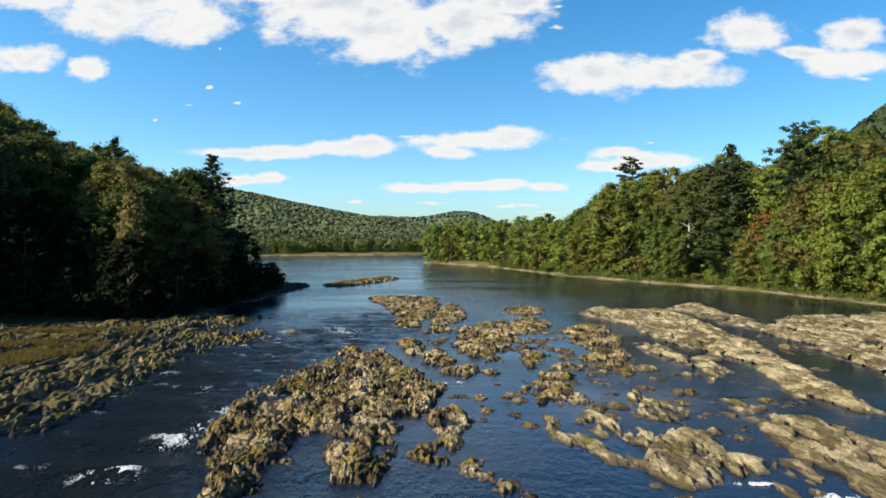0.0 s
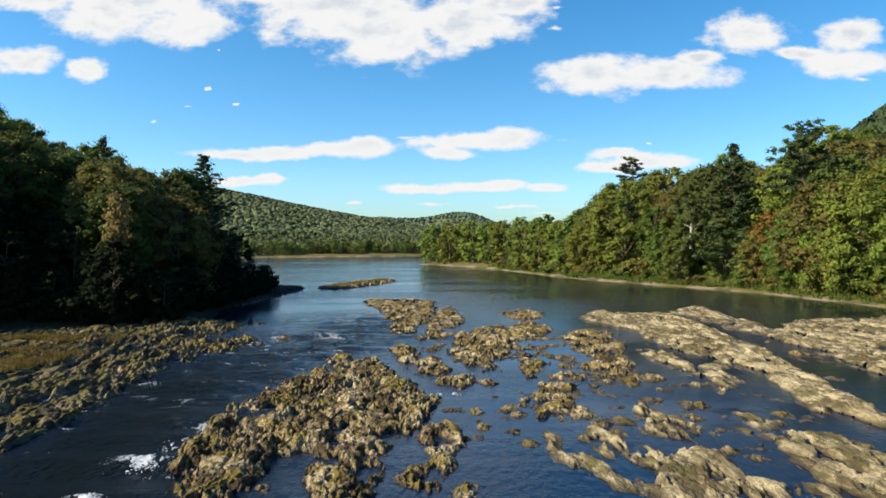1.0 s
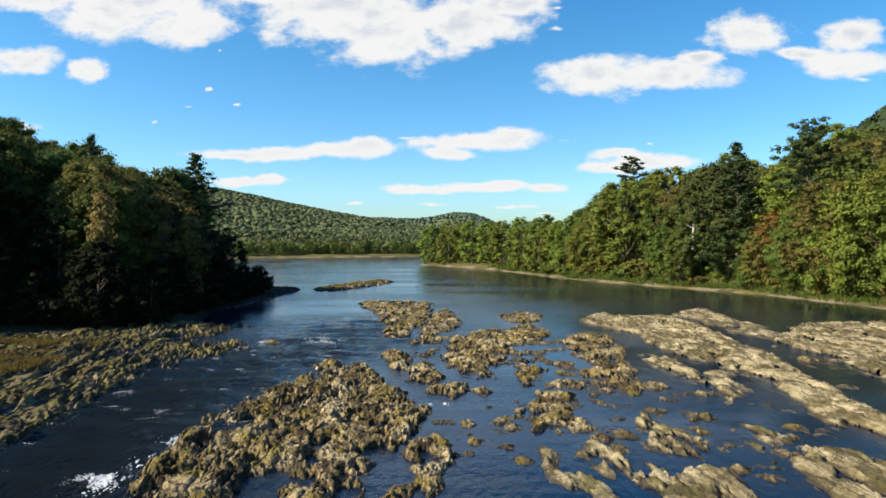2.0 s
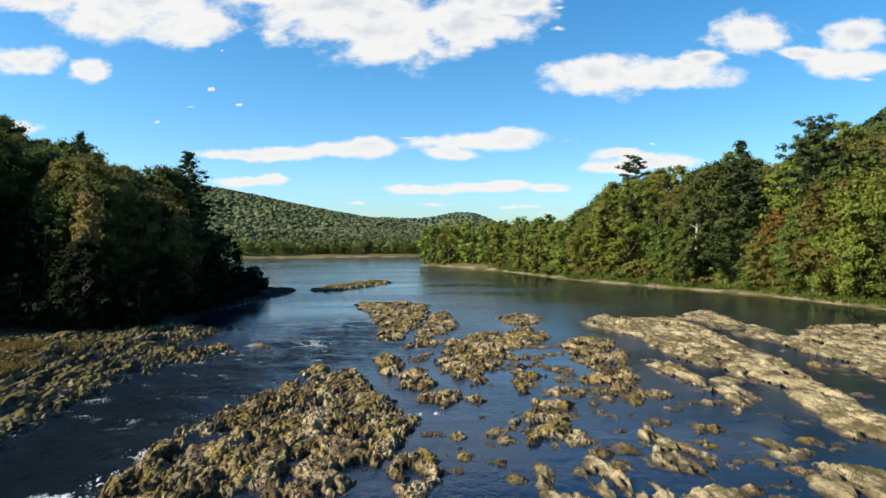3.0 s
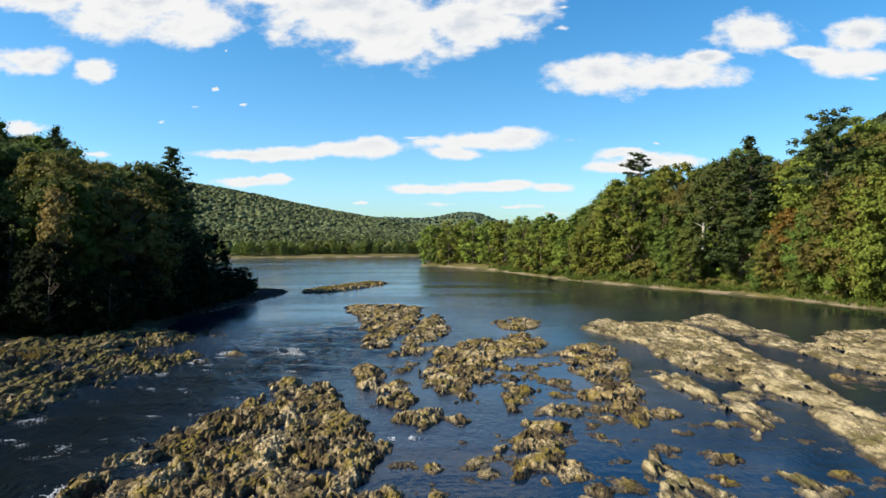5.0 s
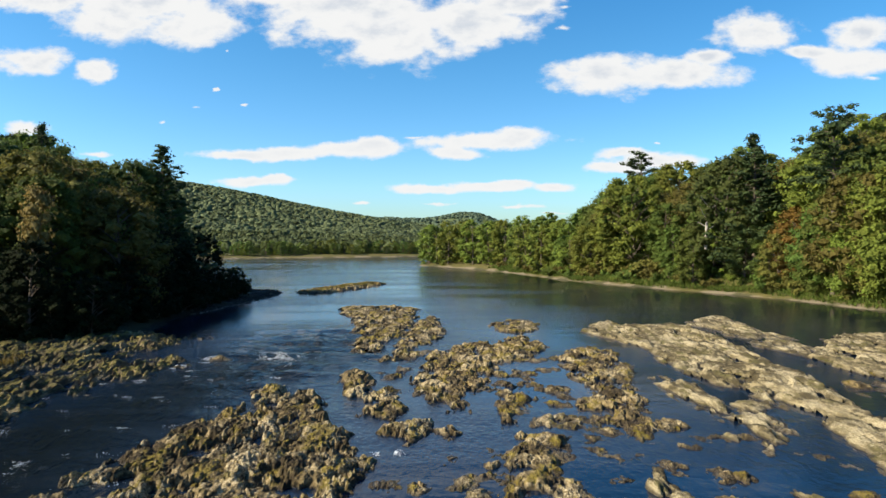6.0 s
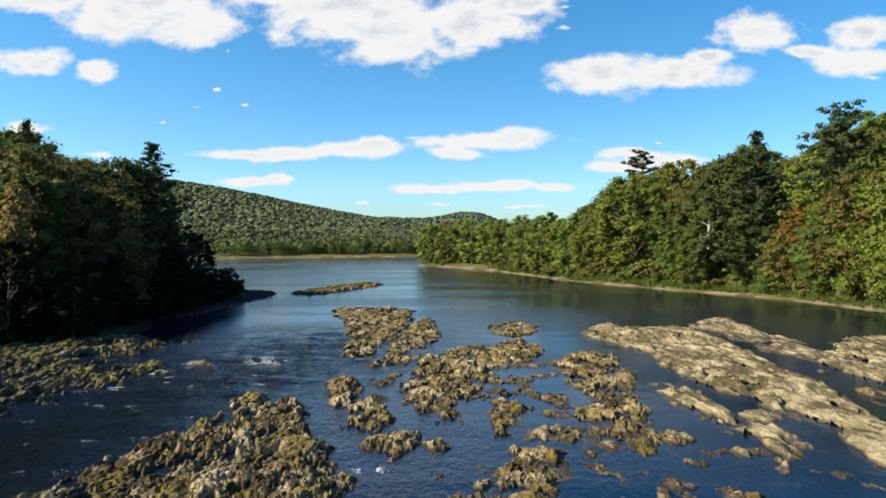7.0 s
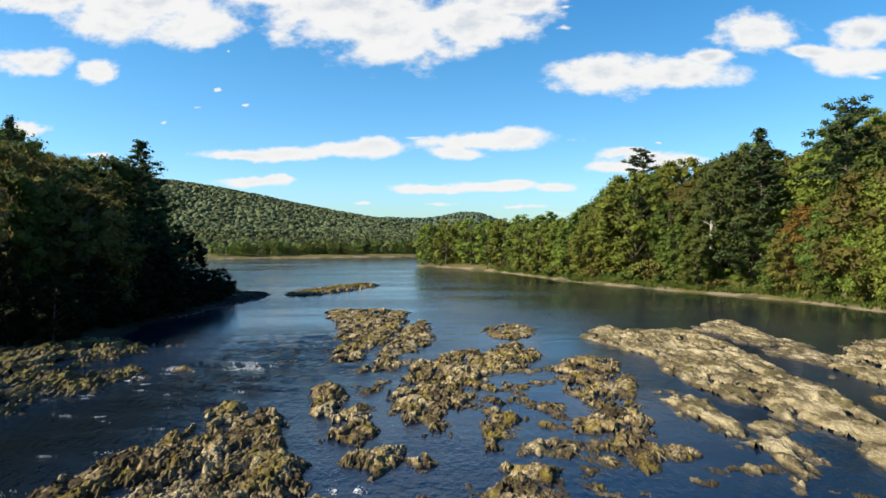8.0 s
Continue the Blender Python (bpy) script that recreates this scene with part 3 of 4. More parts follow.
    part("crown", mesh_from("crown", *clump_leaves(cen, size_r, per, size, size * 0.62, rng), LEAF[leaves], False), root)
    return root


def conifer(name, label, height, spread, seed, bare=0.25, limbs=95, per=20, ragged=0.35, leaves="pine", point=0.75, rise=0.15):
    """A pine: straight trunk, level limbs all the way up, plumes of needles along them, an uneven top."""
    rng = np.random.default_rng(seed)
    root = tagged(new(name), label, "tree")
    girth = height * 0.013
    part("trunk", mesh_from("trunk", *tube([(0, 0, -0.6), (0, 0, height * 0.5), (0.1, 0, height * 0.97)], [girth * 1.3, girth * 0.8, girth * 0.1], 7), BARK), root)
    pieces, cen, rads = [], [], []
    for k in range(limbs):
        t = (k + rng.random()) / limbs
        z = height * (bare + (0.97 - bare) * t)
        ln = (spread * (1 - t) ** point + 0.3) * rng.uniform(1 - 1.4 * ragged, 1.1)
        w = k * 2.399 + rng.normal(0, 0.5)
        up = rise + 0.4 * t + rng.normal(0, 0.12)
        tip = (math.cos(w) * ln, math.sin(w) * ln, z + ln * up)
        pieces.append(tube([(0, 0, z), (tip[0] * 0.5, tip[1] * 0.5, z + ln * up * 0.35), tip], [girth * 0.3, girth * 0.18, girth * 0.05], 3))
        for q in np.arange(0.45, 1.02, 0.9 / max(ln, 0.9)):
            cen.append((tip[0] * q + rng.normal(0, 0.15), tip[1] * q + rng.normal(0, 0.15), z + ln * up * q * (0.6 + 0.4 * q)))
            rads.append((0.032 * height + 0.05 * ln) * rng.uniform(0.7, 1.25))
    part("bough", mesh_from("bough", *joined(pieces), BARK), root, kind="stuff")
    part("needle_foliage", mesh_from("needle_foliage", *clump_leaves(np.array(cen), np.array(rads), per, 0.45, 0.2, rng, 0.55), LEAF[leaves], False), root)
    return root


def bush(name, label, leaves, height, seed, per=60):
    rng = np.random.default_rng(seed)
    root = tagged(new(name), label, "bush")
    m = 13
    ang, rad = rng.uniform(0, 6.3, m), height * 0.62 * rng.uniform(0.1, 1, m)
    cen = np.stack([np.cos(ang) * rad, np.sin(ang) * rad, height * rng.uniform(0.2, 0.75, m)], 1)
    part("stem", mesh_from("stem", *joined([tube([(0, 0, -0.3), tuple(c * 0.5), tuple(c)], [0.05, 0.035, 0.012], 4) for c in cen]), BARK), root, kind="stuff")
    part("foliage", mesh_from("foliage", *clump_leaves(cen, height * 0.26 * rng.uniform(0.8, 1.3, m), per, 0.42, 0.27, rng), LEAF[leaves], False), root)
    return root


def dead_tree(name, label, height, seed):
    rng = np.random.default_rng(seed)
    root = tagged(new(name), label, "tree")
    part("trunk", mesh_from("trunk", *tube([(0, 0, -0.5), (0.2, 0, height * 0.5), (0.5, 0.1, height)], [0.3, 0.2, 0.04], 7), DEAD), root)
    for k in range(9):
        z, w = height * rng.uniform(0.35, 0.95), rng.uniform(0, 6.3)
        ln = height * rng.uniform(0.12, 0.3)
        part("limb", mesh_from("limb", *tube([(0.3, 0, z), (0.3 + math.cos(w) * ln * 0.6, math.sin(w) * ln * 0.6, z + ln * 0.4), (0.3 + math.cos(w) * ln, math.sin(w) * ln, z + ln * rng.uniform(0.5, 1.0))], [0.1, 0.07, 0.015], 5), DEAD), root)
    return root


def roofline(x, y):
    """The height that the tree tops of the two wooded slopes reach at a place: it climbs away from the bend."""
    if x < 0:
        return 9 + y * float(np.interp(-x / y, (0.262, 0.284, 0.309, 0.337, 0.424, 0.449, 0.523, 0.564, 0.61, 0.69), (0.02, 0.06, 0.088, 0.104, 0.108, 0.122, 0.136, 0.15, 0.172, 0.226)))
    return 9 + y * float(np.interp(x / y, (0.186, 0.211, 0.261, 0.335, 0.384, 0.467, 0.508, 0.55, 0.647), (0.03, 0.061, 0.086, 0.098, 0.114, 0.12, 0.137, 0.155, 0.178)))


class Stock:
    """Trees of one kind: the first stands at the first place, the others are copies with their own turn and size."""

    def __init__(self, first):
        self.first, self.used = first, False
        self.height = max(v[2] for child in first.children for v in child.bound_box)

    def plant(self, x, y, scale=1.0, turn=0.0, group="", sink=0.2, slim=1.0, top=None, under=1.0):
        """top: how high the tip stands. Trees of the two woods stay under the woods' roofline, by the share given."""
        z = float(ground_height(np.array([x]), np.array([y]))[0]) - sink
        if top is not None:
            scale = (top - z) / self.height
        elif group in ("west bank wood", "east bank wood"):
            scale = min(scale, max(0.3, (roofline(x, y) * under - z) / self.height))
        m = Matrix.LocRotScale((x, y, z), Euler((0, 0, turn)), (scale * slim, scale * slim, scale))
        if self.used:
            ob = copy_thing(self.first, m)
        else:
            self.used, ob = True, self.first
            ob.matrix_basis = m
        return tagged(ob, group=group)


BROAD = {
    "green_a": Stock(broadleaf("broadleaf_tree", "broad green maple with a dense rounded crown on the wooded bank", "green", 16, 5.6, 1)),
    "green_b": Stock(broadleaf("broadleaf_tree", "tall green broadleaf tree with a narrow crown on the wooded bank", "green", 18, 4.9, 2, 0.1)),
    "bright": Stock(broadleaf("broadleaf_tree", "yellow-green sunlit broadleaf tree beside the river", "bright", 14, 5.4, 3, 0.04)),
    "olive": Stock(broadleaf("broadleaf_tree", "olive-green broadleaf tree turning towards autumn on the wooded bank", "olive", 16, 5.3, 4)),
    "deep": Stock(broadleaf("broadleaf_tree", "dark green oak with a heavy crown on the wooded bank", "deep", 17, 5.6, 5)),
    "orange": Stock(broadleaf("autumn_tree", "rust-orange autumn maple among green trees", "orange", 14, 4.2, 6)),
    "light_a": Stock(broadleaf("broadleaf_tree", "yellow-green tree on the flat wooded point", "bright", 15, 4.6, 8, 0.04, 40, 26, 0.75)),
    "light_b": Stock(broadleaf("broadleaf_tree", "green tree on the flat wooded point", "green", 16, 4.4, 9, 0.05, 40, 26, 0.75)),
    "dark_a": Stock(broadleaf("broadleaf_tree", "tree with dense low boughs in the wood, shade put into its leaf colour", "dark", 16, 5.4, 21, 0.0, 78, 28, 0.6)),
    "dark_b": Stock(broadleaf("broadleaf_tree", "tree with a tall narrow crown in the wood, shade put into its leaf colour", "dark", 18, 4.8, 22, 0.02, 78, 28, 0.6)),
    "yellow": Stock(broadleaf("autumn_tree", "pale golden autumn tree at the edge of the dark wood", "yellow", 13, 1.3, 7, 0.62, 18)),
}
PINE = {
    "ragged": Stock(conifer("white_pine", "tall white pine with level plumed limbs above the wood", 24, 5.0, 11, 0.2, 95, 18, 0.4)),
    "full": Stock(conifer("pine_tree", "dense green pine with a pointed top on the bank", 20, 4.8, 12, 0.06, 120, 16, 0.22)),
    "flat": Stock(conifer("white_pine", "old white pine with a flat wind-shaped crown on the skyline", 22, 4.6, 13, 0.6, 42, 34, 0.45, "pine", 0.3, 0.05)),
}
rng = np.random.default_rng(42)


def wood(inside, count, spacing, kinds, group, lo, hi, box):
    """Plants trees at least a spacing apart over the part of the box where inside(x, y, shore distance) holds."""
    placed = []
    for _ in range(count * 40):
        if len(placed) >= count:
            break
        x, y = rng.uniform(box[0], box[1]), rng.uniform(box[2], box[3])
        d = float(shore_distance(np.array([x]), np.array([y]))[0])
        if not inside(x, y, d) or any((x - a) ** 2 + (y - b) ** 2 < spacing ** 2 for a, b in placed):
            continue
        placed.append((x, y))
        kind = kinds[int(rng.integers(len(kinds)))]
        stock = BROAD[kind] if kind in BROAD else PINE[kind]
        stock.plant(x, y, rng.uniform(lo, hi), rng.uniform(0, 6.28), group, under=rng.uniform(0.97, 1.07) if x < 0 else rng.uniform(0.88, 1.01))
    return placed


# west wood: a dark corner of trees by the water, rising inland
PINE["full"].plant(-36.0, 107, 1.0, 0.4, "west bank wood", 0.2, 1.25, 22.3)
BROAD["deep"].plant(-40, 104, 1.12, 2.0, "west bank wood")
BROAD["dark_a"].plant(-32, 99, 0.62, 0.7, "west bank wood")
PINE["ragged"].plant(-45.4, 95.2, 1.0, 1.4, "west bank wood", top=23.4)
PINE["ragged"].plant(-50.2, 78.5, 1.0, 0.4, "west bank wood", top=25.8)
PINE["ragged"].plant(-60, 98, 0.95, 2.6, "west bank wood")
for x, y, size in ((-35.2, 79.2, 0.62), (-33.2, 80.5, 0.6), (-37.6, 78.6, 0.64)):
    BROAD["dark_a"].plant(x, y, size, 2.1 * size + x, "west bank wood", 0.8)
BROAD["yellow"].plant(-34.4, 76, 1.0, 0.3, "west bank wood", slim=0.65, top=14.4)
for x, y, top in ((-34.3, 74.2, 9.6), (-32.6, 74.8, 7.8), (-36.2, 74, 10.2)):
    BROAD["dark_b"].plant(x, y, 1.0, x, "west bank wood", top=top)
BROAD["olive"].plant(-32.3, 87, 0.9, 1.3, "west bank wood", top=15)
BROAD["orange"].plant(-31, 88, 0.5, 1.3, "west bank wood")
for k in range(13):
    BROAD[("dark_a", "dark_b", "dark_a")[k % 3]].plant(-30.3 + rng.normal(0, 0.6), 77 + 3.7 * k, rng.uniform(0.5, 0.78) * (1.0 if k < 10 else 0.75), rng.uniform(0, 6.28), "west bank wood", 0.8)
# wood's edge beside the open shelf: trees out of view, added to cast shade
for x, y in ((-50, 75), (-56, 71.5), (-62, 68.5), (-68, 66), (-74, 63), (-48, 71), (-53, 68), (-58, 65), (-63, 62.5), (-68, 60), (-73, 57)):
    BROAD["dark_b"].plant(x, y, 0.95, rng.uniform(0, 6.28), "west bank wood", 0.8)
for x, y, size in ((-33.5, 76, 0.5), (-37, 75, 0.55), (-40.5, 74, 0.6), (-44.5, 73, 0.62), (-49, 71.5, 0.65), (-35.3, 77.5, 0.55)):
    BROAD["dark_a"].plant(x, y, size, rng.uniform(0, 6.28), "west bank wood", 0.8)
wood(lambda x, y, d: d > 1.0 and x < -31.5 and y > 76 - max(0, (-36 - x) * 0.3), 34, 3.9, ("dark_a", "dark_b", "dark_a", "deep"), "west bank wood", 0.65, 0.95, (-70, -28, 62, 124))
# the nearer trees west of x = -52 stand out of view, added for shade
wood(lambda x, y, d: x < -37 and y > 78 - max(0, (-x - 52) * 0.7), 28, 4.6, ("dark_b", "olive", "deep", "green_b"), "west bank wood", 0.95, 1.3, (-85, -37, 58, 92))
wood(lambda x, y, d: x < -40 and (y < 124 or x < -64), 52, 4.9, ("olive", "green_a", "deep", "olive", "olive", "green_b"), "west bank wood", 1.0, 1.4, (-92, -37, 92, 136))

# east wood: the sunlit slope
PINE["flat"].plant(52.5, 190, 1.0, 0.2, "east bank wood", slim=1.25, top=31.6)
PINE["flat"].plant(57.3, 110.5, 1.0, 1.7, "east bank wood", slim=0.78, top=25)
for x, y, k, top in ((58.2, 107, "olive", 20.5), (61, 104, "bright", 17.5), (59.3, 101.5, "olive", 13.5), (62, 109.5, "green_a", 24), (56.4, 113, "green_b", 15.5), (57.6, 105.5, "bright", 10)):
    BROAD[k].plant(x, y, 1.0, x, "east bank wood", top=top)
PINE["full"].plant(54.0, 128, 1.0, 1.0, "east bank wood", top=25.8)
BROAD["deep"].plant(51.3, 133.5, 1.0, 1.0, "east bank wood", top=24.6)
for x, y, size in ((60.5, 99, 0.95), (63, 93, 0.9), (65, 101, 1.05), (58.5, 106, 0.7), (68, 92, 1.0), (62.5, 108, 1.0)):
    BROAD["bright"].plant(x, y, size, x, "east bank wood")
BROAD["bright"].plant(36.5, 160, 0.8, 0.4, "east bank wood")
BROAD["orange"].plant(56.5, 119, 1.0, 0.9, "east bank wood", top=25)
BROAD["orange"].plant(59, 124, 1.0, 0.2, "east bank wood", top=26)
wood(lambda x, y, d: 2.8 < d < 8 and x < 0.63 * y + 4 and not 145 < y < 163, 42, 3.7, ("green_a", "green_b", "deep", "olive", "bright", "green_a", "bright"), "east bank wood", 0.5, 0.8, (28, 80, 70, 190))
for x, y, k in ((38, 166, "green_a"), (42, 160, "green_b"), (41, 175, "deep"), (47, 172, "green_b"), (36, 178, "green_a"), (50, 160, "olive"), (44, 168, "deep"), (49, 166, "green_a")):
    BROAD[k].plant(x, y, rng.uniform(1.0, 1.2), rng.uniform(0, 6.28), "east bank wood")
wood(lambda x, y, d: 8 < d < 44 and x < 0.61 * y + 4 and y < 185 and (y < 168 or d < 14) and (y > 138 or d < 26), 92, 4.5, ("green_a", "green_b", "deep", "olive", "olive", "bright", "green_a", "green_b", "orange"), "east bank wood", 0.95, 1.3, (30, 115, 80, 205))
for x, y, k in ((54, 153, "olive"), (57, 157, "green_b"), (59, 146, "deep")):
    BROAD[k].plant(x, y, 0.98, x, "east bank wood")
tree = dead_tree("dead_tree", "bleached dead tree with bare broken limbs on the slope", 8, 3)
tree.matrix_basis = pose(46.9, 130.8, float(ground_height(np.array([46.9]), np.array([130.8]))[0]) + 7.0)
# the flat wooded point where the river bends
wood(lambda x, y, d: 2.5 < d < 14 and y > 170 and y < 272, 44, 4.2, ("light_a", "light_a", "light_b"), "trees on the point", 0.72, 1.0, (-10, 50, 170, 290))
wood(lambda x, y, d: 12 < d < 28 and y < 250, 18, 5.5, ("light_b", "light_b", "light_a"), "trees on the point", 0.8, 1.0, (5, 90, 180, 300))

# ---- bank shrubs and grass ----
BUSH = {k: Stock(bush("bush", lab, k, 2.4, 50 + i, 34)) for i, (k, lab) in enumerate((("bright", "yellow-green riverside bush on the gravel bank"), ("olive", "olive-brown riverside bush on the bank"), ("green", "leafy green riverside bush on the bank")))}
placed = 0
for _ in range(4000):
    x, y = rng.uniform(18, 66), rng.uniform(92, 225)
    d = float(shore_distance(np.array([x]), np.array([y]))[0])
    if 1.2 < d < 5.5 and placed < 74:
        placed += 1
        BUSH[("bright", "olive", "green")[int(rng.integers(3))]].plant(x, y, rng.uniform(0.45, 1.2), rng.uniform(0, 6.28), "riverside bushes")
# low scrub on the bare slope at the bend
for k in range(40):
    along = rng.random()
    BUSH[("olive", "bright")[k % 2]].plant(31.5 + 8 * along + 5 * rng.random(), 163 - 19 * along + 3 * rng.random(), rng.uniform(0.6, 1.6), rng.uniform(0, 6.28), "riverside bushes")
# trees on the far bank of the bend
for k in range(60):
    x = -112 + 104 * (k + rng.random()) / 60
    y = 349 + (x + 110) * 0.29 + rng.uniform(6, 16)
    BROAD[("light_a", "light_b", "light_b")[k % 3]].plant(x, y, rng.uniform(0.32, 0.62), rng.uniform(0, 6.28), "trees on the far bank", 0.6, 1.25)

# undergrowth in the same leaf colour, darkened for the shade under the trees
SHADE_BUSH = Stock(bush("bush", "undergrowth bush at the foot of the wood, shade put into its leaf colour", "dark", 3.0, 61, 40))
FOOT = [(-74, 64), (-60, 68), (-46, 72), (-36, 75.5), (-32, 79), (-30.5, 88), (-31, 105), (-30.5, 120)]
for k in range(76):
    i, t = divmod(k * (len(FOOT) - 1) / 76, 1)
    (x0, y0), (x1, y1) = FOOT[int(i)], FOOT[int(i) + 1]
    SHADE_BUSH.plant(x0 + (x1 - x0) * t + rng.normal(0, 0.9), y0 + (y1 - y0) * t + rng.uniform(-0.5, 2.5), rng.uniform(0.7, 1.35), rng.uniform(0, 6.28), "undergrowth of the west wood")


def far_crowns(x, y, size, rng, tall=1.2, rings=3, spokes=6, more=1):
    """Crowns of far trees standing on the ground at x, y: uneven domes with loose leaf masses on them."""
    m, z = len(x), ground_height(x, y)
    verts = np.zeros((m, rings + 1, spokes, 3))
    for k in range(rings + 1):
        t = k / rings
        w = 2 * np.pi * (np.arange(spokes) + 0.5 * k)[None, :] / spokes + rng.uniform(0, 6.3, (m, 1))
        r = size[:, None] * 0.5 * math.cos(t * 1.45) ** 0.8 * rng.uniform(0.75, 1.25, (m, spokes))
        verts[:, k, :, 0], verts[:, k, :, 1] = x[:, None] + np.cos(w) * r, y[:, None] + np.sin(w) * r
        verts[:, k, :, 2] = z[:, None] + size[:, None] * tall * (0.15 + 0.85 * math.sin(t * 1.5)) * rng.uniform(0.85, 1.12, (m, spokes)) - (size[:, None] * 0.3 if k == 0 else 0)
    idx = np.arange(m * (rings + 1) * spokes).reshape(m, rings + 1, spokes)
    nxt = np.roll(idx, -1, axis=2)
    quads = np.stack([idx[:, :-1], nxt[:, :-1], nxt[:, 1:], idx[:, 1:]], -1).reshape(-1, 4)
    pick = verts[:, 1:].reshape(-1, 3)
    out = pick - np.repeat(np.stack([x, y, z + size * tall * 0.4], 1), rings * spokes, 0)
    out /= np.linalg.norm(out, axis=1, keepdims=True) + 1e-9
    pick, out = np.repeat(pick, more, 0), np.repeat(out, more, 0)
    big = np.repeat(size, rings * spokes * more) * 0.12
    pick = pick + rng.normal(0, 0.5, pick.shape) * big[:, None] * (more > 1)
    return joined([(verts.reshape(-1, 3), quads), sprays(pick, out * 1.2, big, big * 0.7, rng)])


def forest(name, label, count, box, size, test, tall=1.2, leaves="far", rings=3, spokes=6, more=1):
    r = np.random.default_rng(count)
    x, y = r.uniform(box[0], box[1], count), r.uniform(box[2], box[3], count)
    ok = (shore_distance(x, y) > 6) & test(x, y)
    x, y = x[ok], y[ok]
    v, f = far_crowns(x, y, size * r.uniform(0.5, 1.4, len(x)), r, tall, rings, spokes, more)
    return thing(name, mesh_from(name, v, f, LEAF[leaves], True), label, "forest", kind="stuff")


forest("valley_forest", "green trees on the valley floor beyond the river bend", 9000, (-440, 200, 392, 720), 5.6, lambda x, y: (np.abs(x) < y * 0.66) & (shore_distance(x, y) > 20), 0.95, "valley", 3, 5, 0)
forest("hill_forest", "green wooded hillside beyond the river bend", 26000, (-860, 260, 715, 1380), 7.4, lambda x, y: np.abs(x) < y * 0.66, 0.45, "far", 2, 5, 0)
forest("mountain_forest", "green forest on the far rounded hills", 12000, (-900, 1000, 1900, 3050), 15, lambda x, y: np.abs(x) < y * 0.34, 0.32, "distant", rings=2, spokes=4, more=0)
forest("east_hill_forest", "dark conifer forest on the hill behind the east bank", 4200, (150, 330, 220, 420), 5.2, lambda x, y: x > 0.45 * y, 1.5, "far_pine", 3, 5, 1)


def tufts(name, label, count, box, test, height, leaves, level=None):
    """Grass: upright tapering blades in tufts."""
    r = np.random.default_rng(count)
    x, y = r.uniform(box[0], box[1], count), r.uniform(box[2], box[3], count)
    ok = test(x, y)
    x, y = x[ok], y[ok]
    z = ground_height(x, y) if level is None else level(x, y)
    x, y, z = (np.repeat(a, 5) + s * r.normal(0, 1, len(x) * 5) for a, s in ((x, 0.16), (y, 0.16), (z, 0)))
    m, h = len(x), height * r.uniform(0.5, 1.3, len(x))
    lean, w = r.normal(0, 0.3, (m, 2)) * h[:, None], r.uniform(0, 3.14, m)
    side = np.stack([np.cos(w), np.sin(w), np.zeros(m)], 1) * (0.1 * h)[:, None]
    base = np.stack([x, y, z - 0.1], 1)
    tip = base + np.stack([lean[:, 0], lean[:, 1], h + 0.1], 1)
    belly = base + (tip - base) * 0.45 - np.stack([lean[:, 0], lean[:, 1], np.zeros(m)], 1) * 0.2
    verts = np.stack([base, belly + side, tip, belly - side], 1).reshape(-1, 3)
    return thing(name, mesh_from(name, verts, np.arange(4 * m).reshape(m, 4), LEAF[leaves], False), label, "grass", kind="stuff")


tufts("bank_grass", "fresh green grass along the east bank", 50000, (14, 75, 70, 215), lambda x, y: (shore_distance(x, y) > 0.6 + 2.6 * fbm(x / 7, y / 7, 3)) & (shore_distance(x, y) < 7), 0.6, "fresh")
tufts("islet_grass", "yellow-green grass on the low rock islet", 2600, (-21, -12, 131, 152), lambda x, y: np.abs(x + 16.3 - (y - 141.5) * 0.36) < 1.1 + 2.5 * fbm(x / 2, y / 4, 5), 0.3, "grass", lambda x, y: 0.34 + 0 * x)
tufts("dry_grass", "dry golden grass on and behind the west rock shelf", 13000, (-60, -25, 42, 64), lambda x, y: (fbm(x / 6, y / 2.5, 8) > -0.07) & (x < -26 - 0.25 * np.abs(y - 56)), 0.28, "grass", lambda x, y: np.maximum(ground_height(x, y), 0.45) + 0.1)

# ---- the rocks in the river ----
outcrop("rock_outcrop", "rough brown rock outcrop with mossy top and pools", 100, plan=[(-10.2, 43.5), (-9.3, 45.8), (-8.5, 47.9), (-8.3, 51.7), (-8.3, 54.4), (-6.5, 54.7), (-4.6, 53.3), (-3.4, 49.2), (-2.5, 46.3), (-1.5, 44.7), (-0.8, 42), (-0.2, 41.5), (-0.2, 38.6), (-0.7, 36), (-0.7, 33.3), (-1.4, 32.9), (-2, 33.7), (-2, 31), (-2.1, 28.6), (-2.2, 27.5), (-2.2, 25.5), (-2.6, 24.5), (-3.1, 25.5), (-3.5, 25.5), (-4.2, 25.7), (-4.6, 27.8), (-4.9, 30.2), (-5.6, 32.3), (-6.3, 31.8), (-6.5, 29.8), (-6.9, 28.6), (-6.8, 27.5), (-7.6, 27.4), (-7.2, 25.2), (-6.8, 22.3), (-8.1, 22.3), (-8.9, 25.8), (-9.7, 28.6), (-10.5, 29.8), (-11, 31.1), (-10.8, 32.5), (-11, 34.6), (-11.3, 36.9), (-11.1, 38.9), (-10.5, 40.4)],
        top=0.8, cell=0.055, crag=0.44, turn=8, pool=-0.005, split=9)
outcrop("rock_outcrop", "craggy brown rocks standing in still water", 113, plan=[(-0.7, 33.7), (-0.4, 35.3), (0.5, 36), (0.9, 35.3), (1.3, 33.1), (1.2, 32.1), (0.8, 31.9), (0.7, 33.6), (0, 33.1)],
        top=0.63, cell=0.06, crag=0.4, grow=0.32, ragged=0.35)
